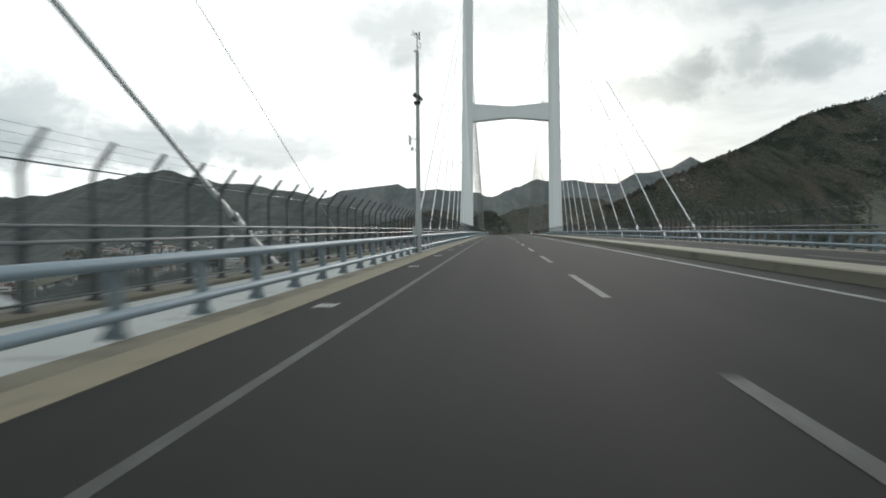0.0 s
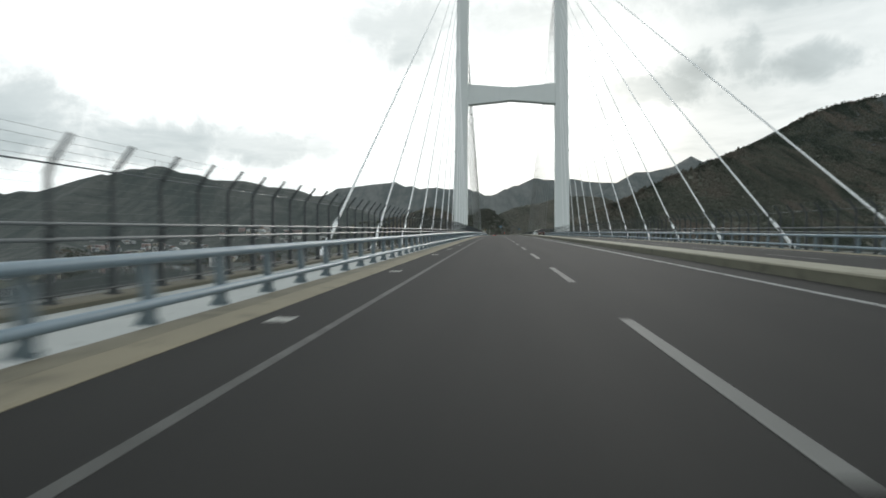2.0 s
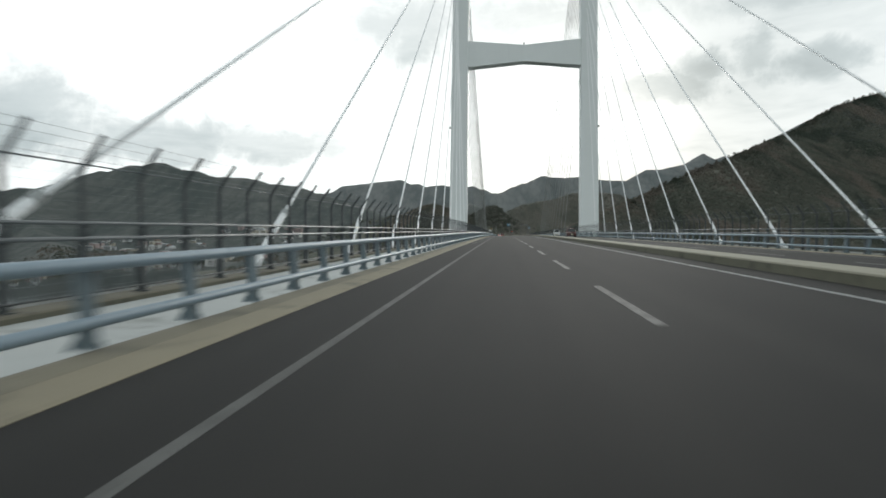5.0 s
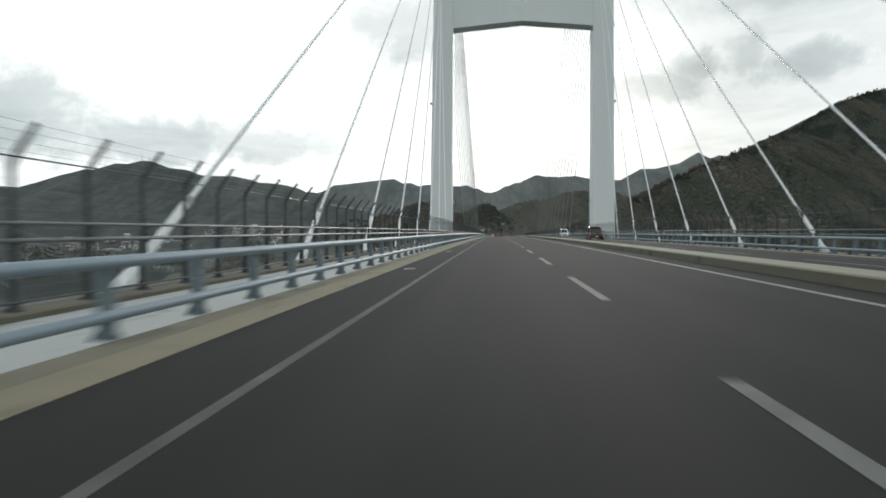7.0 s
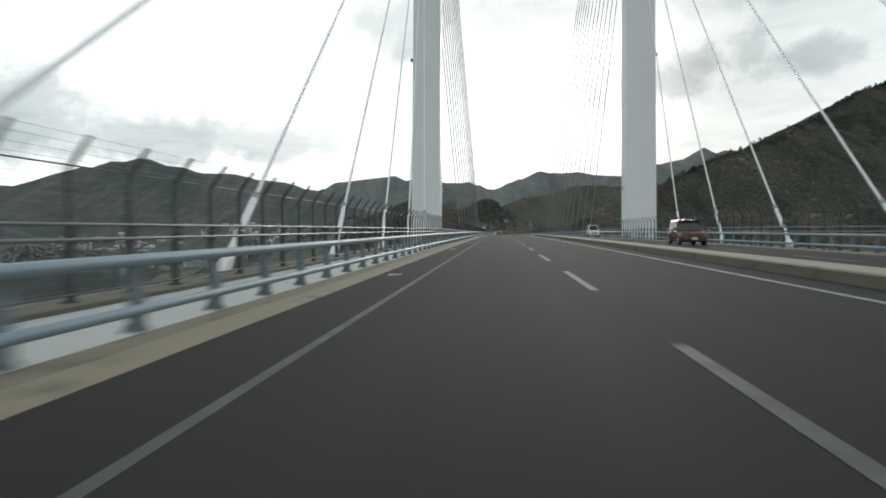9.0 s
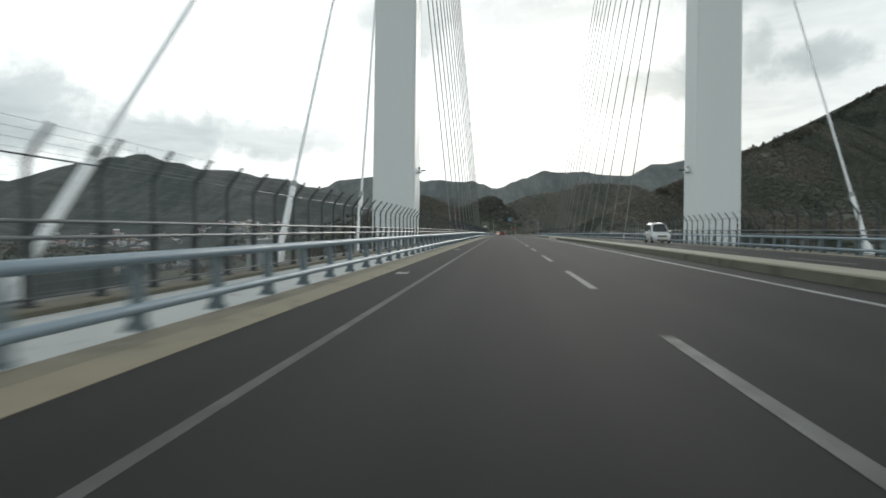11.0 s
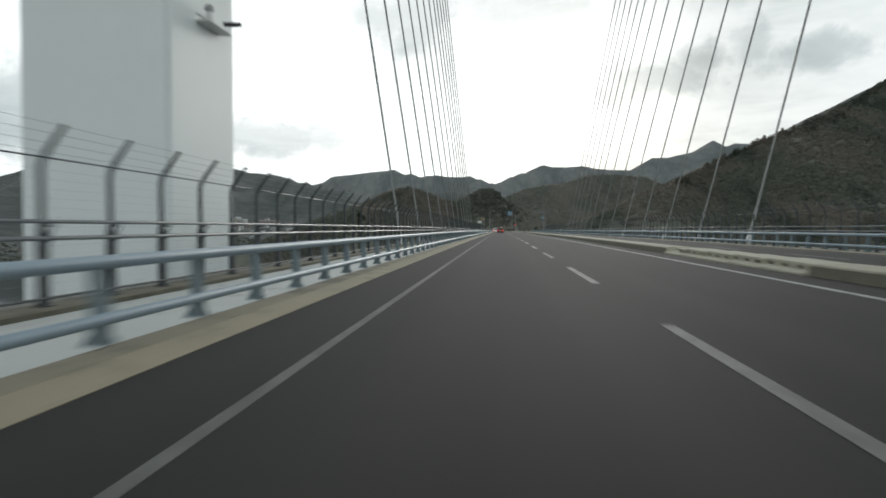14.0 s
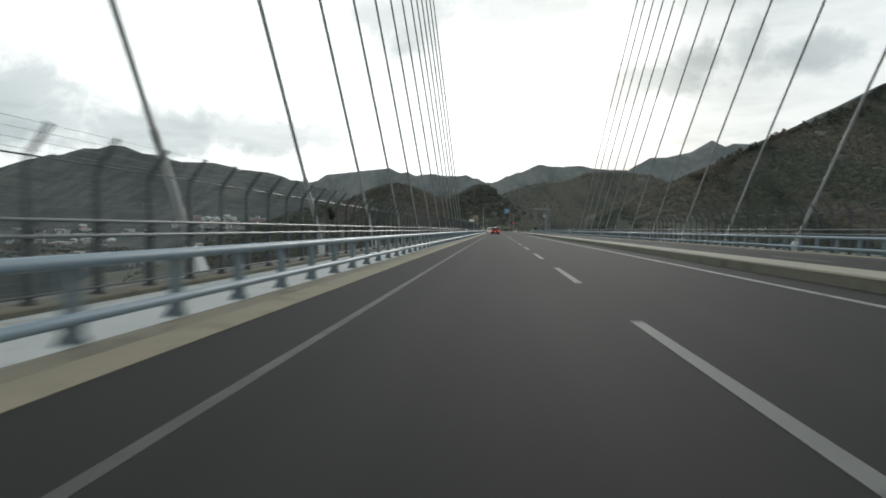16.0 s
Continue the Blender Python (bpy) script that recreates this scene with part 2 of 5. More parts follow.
def leaf_mat(name, tones, brown, dark):
    """Tree crowns in stands of their own tone, with leaf clumps lighter and darker within each crown."""
    mat = bpy.data.materials.new(name)
    mat.use_nodes = True
    n = Nodes(mat.node_tree)
    where = n.add("ShaderNodeNewGeometry").outputs["Position"]
    down = n.add("ShaderNodeMapping", Vector=where, Scale=(1.0, 0.40, 0.7)).outputs[0]
    leaf = n.noise(where, 1.1, 4, 0.75)
    tree = n.noise(where, 0.16, 3, 0.6)
    a = n.mix(n.ramp(tree, 0.34, 0.66), tones[0], tones[1])
    a = n.mix(n.ramp(n.noise(down, 0.017, 5, 0.60, 0.6), 0.44, 0.64), a, brown)
    a = n.mix(n.ramp(n.noise(down, 0.024, 5, 0.60, 0.6), 0.45, 0.64), a, dark)
    shade = n.add("ShaderNodeVectorMath", {"operation": "SCALE"}, i0=a)
    n.tree.links.new(n.ramp(leaf, 0.3, 0.72, 0.80, 1.14), shade.inputs["Scale"])
    col = shade.outputs[0]
    bs = n.add("ShaderNodeBsdfPrincipled", Base_Color=col, Roughness=0.95)
    bs.inputs["Specular IOR Level"].default_value = 0.1
    n.tree.links.new(n.add("ShaderNodeBump", Strength=0.35, Distance=0.5, Height=leaf).outputs[0], bs.inputs["Normal"])
    thru = n.add("ShaderNodeBsdfTranslucent", Color=col)
    both_ways = n.add("ShaderNodeMixShader", i0=0.42, i1=bs.outputs[0], i2=thru.outputs[0])
    n.add("ShaderNodeOutputMaterial", Surface=both_ways.outputs[0])
    return mat


def glass_mat():
    mat = bpy.data.materials.new("car_glass")
    mat.use_nodes = True
    n = Nodes(mat.node_tree)
    bs = n.add("ShaderNodeBsdfPrincipled", Base_Color=(0.03, 0.035, 0.035, 1), Roughness=0.06)
    n.add("ShaderNodeOutputMaterial", Surface=bs.outputs[0])
    return mat


LEAVES = leaf_mat("mixed_crowns", ((0.138, 0.150, 0.122), (0.176, 0.178, 0.148)), (0.222, 0.194, 0.164), (0.082, 0.098, 0.079))
# autumn tones paled well beyond LEAVES: distance haze is put into the colour
HAZY_AUTUMN = leaf_mat("autumn_crowns", ((0.266, 0.260, 0.227), (0.301, 0.288, 0.250)), (0.319, 0.293, 0.255), (0.218, 0.222, 0.191))
EVERGREEN = leaf_mat("evergreen_crowns", ((0.142, 0.150, 0.126), (0.168, 0.170, 0.144)), (0.176, 0.166, 0.142), (0.126, 0.134, 0.112))
CAR_GLASS = glass_mat()
CAR_RED = surface("dark_red_car_paint", (0.16, 0.022, 0.018), 0.25, vary=0.05, bump=0.0)
CAR_BROWN = surface("maroon_car_paint", (0.10, 0.038, 0.031), 0.28, vary=0.05, bump=0.0)
CAR_WHITE = surface("white_car_paint", (0.72, 0.73, 0.73), 0.25, vary=0.03, bump=0.0)
PLASTIC = surface("black_plastic", (0.025, 0.025, 0.026), 0.5, vary=0.1, bump=0.0)
RIM = surface("alloy_rim", (0.45, 0.45, 0.46), 0.35, metal=0.7, vary=0.05, bump=0.0)
LENS = surface("lamp_lens", (0.75, 0.76, 0.76), 0.12, vary=0.02, bump=0.0)
PLATE = surface("number_plate", (0.62, 0.60, 0.42), 0.5, vary=0.03, bump=0.0)
TAIL = glow_mat("lit_tail_lamp", (1.0, 0.06, 0.03), 2.2)
SIGNAL_RED = glow_mat("red_signal_lamp", (1.0, 0.08, 0.05), 3.0)
SIGN_BLUE = surface("blue_sign_face", (0.10, 0.22, 0.30), 0.5, vary=0.05, bump=0.0)
SIGN_WHITE = surface("white_sign_face", (0.70, 0.70, 0.68), 0.5, vary=0.05, bump=0.0)
SIGN_YELLOW = surface("ochre_sign_face", (0.27, 0.20, 0.10), 0.5, vary=0.05, bump=0.0)
SIGN_RED = surface("dull_red_paint", (0.16, 0.05, 0.04), 0.6, vary=0.1, bump=0.0)
DRAIN = surface("worn_drain_plate", (0.42, 0.41, 0.38), 0.6, vary=0.25, grain=60, patch=4.0, bump=0.1, bump_size=0.003)
BARRIER = surface("pale_barrier_concrete", (0.42, 0.40, 0.32), 0.92, vary=0.14, grain=40, patch=1.2, spots=((0.30, 0.28, 0.22), 0.55, 0.7, 2.0))
HOUSE = [surface("plaster_wall_%s" % k, c, 0.8, vary=0.08, grain=3, patch=0.3, bump=0.0) for k, c in (("white", (0.62, 0.62, 0.60)), ("grey", (0.40, 0.41, 0.41)), ("cream", (0.50, 0.46, 0.38)), ("pink", (0.42, 0.33, 0.31)))]
ROOF = [surface("roof_%s" % k, c, 0.7, vary=0.12, grain=3, patch=0.4, bump=0.0) for k, c in (("slate", (0.10, 0.11, 0.12)), ("brown", (0.16, 0.10, 0.075)), ("pale", (0.55, 0.57, 0.58)))]
WINDOW = surface("dark_window", (0.05, 0.06, 0.065), 0.15, vary=0.05, bump=0.0)

# ---- building helpers ----
AXIS = 6.40                     # X of the median's middle; the deck is symmetric about it


def mirror_x(x):
    return 2 * AXIS - x


def mesh_of(name, verts, faces, mat, smooth=False):
    me = bpy.data.meshes.new(name)
    me.from_pydata([tuple(v) for v in verts], [], faces)
    me.materials.append(mat)
    if smooth:
        me.shade_smooth()
    me.update()
    return me


def thing(name, at, label, category, group="", kind=""):
    ob = new(name)
    ob.location, ob.empty_display_size = at, 0.3
    return tagged(ob, label, category, group, kind)


def base_of(ob):
    p = Vector((0, 0, 0))
    while ob is not None:
        p += Vector(ob.location)
        ob = ob.parent
    return p


def piece(name, me, parent, at=None, label=""):
    """An object on given mesh data under a thing; at is its place in the world."""
    ob = new(name, me)
    ob.parent = parent
    if at is not None:
        ob.location = Vector(at) - base_of(parent)
    if label:
        tagged(ob, label)
    return ob


def part(name, bm, material, parent, label="", smooth=False):
    """A bmesh in world coordinates becomes one mesh under its thing."""
    me = bpy.data.meshes.new(name)
    bmesh.ops.translate(bm, verts=bm.verts, vec=-base_of(parent))
    bmesh.ops.recalc_face_normals(bm, faces=bm.faces)
    bm.to_mesh(me)
    bm.free()
    me.materials.append(material)
    if smooth:
        me.shade_smooth()
        me.set_sharp_from_angle(angle=radians(40))
    ob = new(name, me)
    ob.parent = parent
    if label:
        tagged(ob, label)
    return ob


def single(name, bm, material, label, category, group="", kind="", smooth=False):
    """A thing of one mesh."""
    me = bpy.data.meshes.new(name)
    bmesh.ops.recalc_face_normals(bm, faces=bm.faces)
    bm.to_mesh(me)
    bm.free()
    me.materials.append(material)
    if smooth:
        me.shade_smooth()
        me.set_sharp_from_angle(angle=radians(40))
    return tagged(new(name, me), label, category, group, kind)


def box(bm, x0, x1, y0, y1, z0, z1, bevel=0.0):
    r = bmesh.ops.create_cube(bm, size=1.0)
    bmesh.ops.scale(bm, verts=r["verts"], vec=(x1 - x0, y1 - y0, z1 - z0))
    bmesh.ops.translate(bm, verts=r["verts"], vec=((x0 + x1) / 2, (y0 + y1) / 2, (z0 + z1) / 2))
    if bevel:
        es = list({e for v in r["verts"] for e in v.link_edges})
        bmesh.ops.bevel(bm, geom=es, offset=bevel, segments=2, profile=0.5, affect="EDGES")
    return r["verts"]


def tube(bm, pts, radii, seg=10, caps=True):
    """A round bar through points; radii is one number or one for each point."""
    pts = [Vector(p) for p in pts]
    if not isinstance(radii, (list, tuple)):
        radii = [radii] * len(pts)
    rings = []
    for i, p in enumerate(pts):
        d = (pts[min(i + 1, len(pts) - 1)] - pts[max(i - 1, 0)]).normalized()
        ref = Vector((0, 0, 1)) if abs(d.z) < 0.95 else Vector((0, 1, 0))
        a = d.cross(ref).normalized()
        b = a.cross(d)
        rings.append([bm.verts.new(p + radii[i] * (math.cos(2 * math.pi * k / seg) * a + math.sin(2 * math.pi * k / seg) * b)) for k in range(seg)])
    for r0, r1 in zip(rings, rings[1:]):
        for k in range(seg):
            bm.faces.new((r0[k], r0[(k + 1) % seg], r1[(k + 1) % seg], r1[k]))
    if caps:
        bm.faces.new(rings[0][::-1])
        bm.faces.new(rings[-1])


def prism(bm, outline, y0, y1):
    """An outline in X and Z drawn out along Y."""
    a = [bm.verts.new((x, y0, z)) for x, z in outline]
    b = [bm.verts.new((x, y1, z)) for x, z in outline]
    k = len(outline)
    for i in range(k):
        bm.faces.new((a[i], a[(i + 1) % k], b[(i + 1) % k], b[i]))
    bm.faces.new(a[::-1])
    bm.faces.new(b)


def strip(outline, y0, y1, step=10.0):
    """A closed outline (X, height over the crest line) swept along the road."""
    count = max(2, int(abs(y1 - y0) / step) + 1)
    bm = bmesh.new()
    rings = []
    for i in range(count):
        y = y0 + (y1 - y0) * i / (count - 1)
        rings.append([bm.verts.new((x, y, zr(y) + z)) for x, z in outline])
    k = len(outline)
    for r0, r1 in zip(rings, rings[1:]):
        for i in range(k):
            bm.faces.new((r0[i], r0[(i + 1) % k], r1[(i + 1) % k], r1[i]))
    bm.faces.new(rings[0][::-1])
    bm.faces.new(rings[-1])
    return bm


def ysteps(y0, y1, step):
    return [y0 + step * i for i in range(int(round((y1 - y0) / step)) + 1)]


Y_BACK, Y_END = -420.0, 330.0      # the stretch of the deck that is built

# ---- the deck ----


def fall(x):
    """Cross fall of the carriageways, down from the median to both sides."""
    x = x if x <= AXIS else mirror_x(x)
    return 0.02 * x


def both(outline):
    return [outline, [(mirror_x(x), z) for x, z in outline]]


road = thing("road", (AXIS, -245, zr(-245)), "grey asphalt carriageways of a four lane bridge", "road", kind="structure")
for o in both([(-2.90, fall(-2.90)), (5.88, fall(5.88)), (5.88, -0.35), (-2.90, -0.35)]):
    part("carriageway", strip(o, Y_BACK, 420), ASPHALT, road)
LINES = [(-1.73, 0.105), (4.98, 0.14)]
for x, w in LINES + [(mirror_x(x), w) for x, w in LINES]:
    part("edge_line", strip([(x - w / 2, fall(x) + 0.004), (x + w / 2, fall(x) + 0.004), (x + w / 2, fall(x) - 0.03), (x - w / 2, fall(x) - 0.03)], Y_BACK, 400), WORN_PAINT if x < 0 or x > 2 * AXIS else EDGE_PAINT, road)
DASH = 10.118
for side in (1.62, mirror_x(1.62)):
    for i in range(-44, 60):
        far = -251.75 + DASH * (i + 27)
        if -330 < far < 400:
            o = [(side - 0.07, fall(side) + 0.004), (side + 0.07, fall(side) + 0.004), (side + 0.07, fall(side) - 0.03), (side - 0.07, fall(side) - 0.03)]
            part("lane_dash", strip(o, far - 4.9, far, 4.9), PAINT, road)

for o in both([(-2.90, -0.052), (-2.95, -0.040), (-3.38, -0.036), (-3.40, -0.046), (-3.40, -0.45), (-2.90, -0.45)]):
    single("gutter_strip", strip(o, Y_BACK, 400), GUTTER, "weathered yellowish concrete strip beside the carriageway", "gutter", kind="structure")
for o in both([(-3.405, -0.052), (-3.43, -0.044), (-3.78, -0.055), (-3.92, -0.08), (-3.92, -0.45), (-3.405, -0.45)]):
    single("rail_base", strip(o, Y_BACK, 400), RAIL_BASE, "stained concrete base of the guard rail with post shade in its colour", "kerb", kind="structure")
for o in both([(-3.95, -0.41), (-7.69, -0.43), (-7.69, -0.7), (-3.95, -0.7)]):
    single("walkway", strip(o, Y_BACK, Y_END), WALK, "light grey walkway along the bridge deck", "walkway", kind="structure")
for o in both([(-7.71, -0.34), (-7.75, -0.31), (-8.38, -0.31), (-8.43, -0.35), (-8.43, -0.7), (-7.71, -0.7)]):
    single("walkway_kerb", strip(o, Y_BACK, Y_END), OUTER_KERB, "brownish concrete kerb carrying the fence", "kerb", kind="structure")
for o in both([(-7.704, -0.345), (-7.71, -0.345), (-7.71, -0.44), (-7.704, -0.44)]):
    single("kerb_face", strip(o, Y_BACK, Y_END), KERB_FACE, "thin dark strip on the face of the outer kerb", "kerb", kind="structure")
for o in both([(-8.434, -0.25), (-8.52, -0.25), (-8.52, -0.5), (-8.434, -0.5)]):
    single("deck_edge", strip(o, Y_BACK, Y_END), WALK, "pale steel edge plate of the deck", "edge plate", kind="structure")
bm = strip([(-8.5, -0.52), (-8.5, -1.3), (-5.5, -3.6), (mirror_x(-5.5), -3.6), (mirror_x(-8.5), -1.3), (mirror_x(-8.5), -0.52), (mirror_x(-8.5), -0.72), (-8.5, -0.72)], Y_BACK, Y_END)
single("bridge_girder", bm, GIRDER, "pale painted steel box girder of the bridge", "girder", kind="structure", smooth=False)

# the median: a raised kerb, broken by a removable section near the tower
GAP0, GAP1 = -12.6, -1.45
median = thing("median", (AXIS, -245, zr(-245)), "raised concrete median kerb between the carriageways", "median", kind="structure")
TOPZ = fall(5.88) + 0.235
for y0, y1 in ((Y_BACK, GAP0), (GAP1, 400)):
    part("kerb_core", strip([(5.88, 0.0), (5.93, TOPZ - 0.03), (2 * AXIS - 5.93, TOPZ - 0.03), (2 * AXIS - 5.88, 0.0)], y0, y1), KERB_FACE, median, "dark mottled concrete kerb face")
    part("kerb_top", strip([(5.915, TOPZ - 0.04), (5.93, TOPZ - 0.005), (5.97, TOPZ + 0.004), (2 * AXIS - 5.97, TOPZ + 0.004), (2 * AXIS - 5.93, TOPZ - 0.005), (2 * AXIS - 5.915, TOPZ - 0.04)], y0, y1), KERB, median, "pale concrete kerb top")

# ---- guard rails, fences ----
NEAR1 = 190.0
# places along the road where a post stands for certain, and the bays between them
GUARD_STARTS = [(-286.45, 0), (-211.6, 37), (-155.0, 28), (-115.36, 20), (-65.55, 25), (-26.25, 20), (23.77, 25)]
FENCE_STARTS = [(-282.4, 0), (-207.55, 37), (-151.0, 28), (-110.4, 20), (-61.54, 24), (-17.45, 22), (30.65, 24)]


def post_places(starts, y0, y1):
    """Places of the posts: even bays between the given posts, bays of two metres beyond."""
    ys = []
    for (a, _), (b, k) in zip(starts, starts[1:]):
        ys += [a + (b - a) * i / k for i in range(k)]
    first, last = starts[0][0], starts[-1][0]
    before = [first - 2.0 * i for i in range(1, int((first - y0) / 2.0) + 1)][::-1]
    return before + ys + [last + 2.0 * i for i in range(int((y1 - last) / 2.0) + 1)]



def rail_line(bm, x, z, r, y0, y1, seg=12):
    tube(bm, [(x, y, zr(y) + z) for y in ysteps(y0, y1, 10.0)], r, seg)


def guard_post_mesh(s):
    """A bent plate post with its foot plate and the two brackets that hold the pipes; s is +1 where the road is to its right."""
    bm = bmesh.new()
    prof = [(-0.215, 0.0), (-0.035, 0.0), (-0.035, 0.06), (-0.04, 0.14), (-0.045, 0.36), (-0.075, 0.70), (-0.05, 0.76), (-0.07, 0.82), (-0.13, 0.83), (-0.165, 0.74), (-0.160, 0.30), (-0.115, 0.235), (-0.205, 0.165), (-0.165, 0.11), (-0.215, 0.05)]
    prism(bm, [(s * x, z) for x, z in prof], -0.075, 0.075)
    box(bm, min(s * -0.23, s * -0.01), max(s * -0.23, s * -0.01), -0.10, 0.10, 0.0, 0.022)
    for z in (0.265, 0.78):
        box(bm, min(s * -0.06, s * 0.03), max(s * -0.06, s * 0.03), -0.06, 0.06, z - 0.035, z + 0.035)
    for dy in (-0.085, 0.085):
        for dx in (-0.20, -0.03):
            tube(bm, [(s * dx, dy, 0.02), (s * dx, dy, 0.055)], 0.016, 6)
    bmesh.ops.recalc_face_normals(bm, faces=bm.faces)
    me = bpy.data.meshes.new("post")
    bm.to_mesh(me)
    bm.free()
    me.materials.append(POST_BLUE)
    return me


def far_row(name, me, parent, places):
    """The far end of a row, joined into one part."""
    bm = bmesh.new()
    for p in places:
        k = len(bm.verts)
        bm.from_mesh(me)
        bm.verts.ensure_lookup_table()
        bmesh.ops.translate(bm, verts=bm.verts[k:], vec=p)
    ob = part(name, bm, me.materials[0], parent)
    tagged(ob, kind="stuff")


def guard_rail(s):
    fx = (lambda x: x) if s > 0 else mirror_x
    g = thing("guard_rail", (fx(-3.86), -245, zr(-245) - 0.06), "blue-grey painted steel guard rail with two round pipes", "guard rail")
    for z, r, name in ((0.742, 0.066, "top_pipe"), (0.210, 0.060, "lower_pipe")):
        bm = bmesh.new()
        rail_line(bm, fx(-3.80), z, r, -420, 330)
        part(name, bm, STEEL_BLUE, g, smooth=True)
    me = guard_post_mesh(s)
    rest = []
    for y in post_places(GUARD_STARTS, -302.0, 322.0):
        p = (fx(-3.80), y, zr(y) - 0.045)
        if y < NEAR1:
            piece("post", me, g, p)
        else:
            rest.append(p)
    far_row("far_posts", me, g, rest)


guard_rail(1)
guard_rail(-1)


def fence_post_mesh(s):
    """An upright that curves over the walkway at its top, with a foot plate."""
    bm = bmesh.new()
    axis = [(0.0, 0.0, 0.075), (0.0, 1.20, 0.075), (0.0, 1.45, 0.042), (0.0, 2.40, 0.042), (0.035, 2.52, 0.042), (0.12, 2.66, 0.040), (0.30, 2.90, 0.036), (0.47, 3.12, 0.032)]
    rings = []
    for i, (x, z, w) in enumerate(axis):
        a, b = axis[max(i - 1, 0)], axis[min(i + 1, len(axis) - 1)]
        d = Vector((b[0] - a[0], b[1] - a[1])).normalized()
        rings.append([bm.verts.new((s * (x + q * w * d.y), t * w * 0.9, z - q * w * d.x)) for q, t in ((-1, -1), (1, -1), (1, 1), (-1, 1))])
    for r0, r1 in zip(rings, rings[1:]):
        for k in range(4):
            bm.faces.new((r0[k], r0[(k + 1) % 4], r1[(k + 1) % 4], r1[k]))
    bm.faces.new(rings[-1])
    bm.faces.new(rings[0][::-1])
    box(bm, -0.13, 0.13, -0.1, 0.1, 0.0, 0.03)
    for z in (1.16, 1.43):
        box(bm, min(0, s * 0.14), max(0, s * 0.14), -0.03, 0.03, z - 0.05, z + 0.01)
    for dy in (-0.20, 0.20):
        tube(bm, [(s * 0.05, 0.0, 1.12), (s * 0.12, dy, 1.42)], 0.018, 6)
    bmesh.ops.recalc_face_normals(bm, faces=bm.faces)
    me = bpy.data.meshes.new("post")
    bm.to_mesh(me)
    bm.free()
    me.materials.append(FENCE)
    return me


def fence(s):
    fx = (lambda x: x) if s > 0 else mirror_x
    g = thing("fence", (fx(-8.0), -245, zr(-245) - 0.31), "tall dark steel fence with curved post tops and wires", "fence")
    me = fence_post_mesh(s)
    rest = []
    for y in post_places(FENCE_STARTS, -302.0, 321.0):
        p = (fx(-8.0), y, zr(y) - 0.31)
        if y < NEAR1:
            piece("post", me, g, p)
        else:
            rest.append(p)
    far_row("far_posts", me, g, rest)
    for z, r in ((0.875, 0.04), (1.165, 0.035)):
        bm = bmesh.new()
        rail_line(bm, fx(-7.87), z, r, -420, 322, 8)
        part("handrail", bm, HANDRAIL, g, smooth=True)
    bm = bmesh.new()
    rail_line(bm, fx(-7.93), -0.16, 0.025, -420, 322, 6)
    part("bottom_rail", bm, FENCE, g)
    bm = bmesh.new()
    rail_line(bm, fx(-7.96), 2.27, 0.018, -420, 322, 6)
    part("tension_wire", bm, HANDRAIL, g, "thick grey tension wire")
    for x, z in ((-7.90, 2.36), (-7.80, 2.50), (-7.69, 2.65), (-7.59, 2.79)):
        bm = bmesh.new()
        rail_line(bm, fx(x), z, 0.0032, -420, 322, 4)
        part("barbed_wire", bm, WIRE, g)
    for i in range(14):
        bm = bmesh.new()
        rail_line(bm, fx(-7.99), -0.08 + 0.165 * i, 0.0015, -420, 322, 3)
        part("mesh_wire", bm, WIRE, g)


fence(1)
fence(-1)

# ---- the tower ----
TOWER_Y0, TOWER_Y1, DECK, TOWER_AXIS = -5.35, -0.02, zr(-2.65), 5.95


def leg_x(z):
    """Inner face and width of the left leg at a height over the deck."""
    return TOWER_AXIS - 16.90 + 0.60 * z / 100, 5.30 - 0.85 * z / 100


def tower_mirror(x):
    return 2 * TOWER_AXIS - x


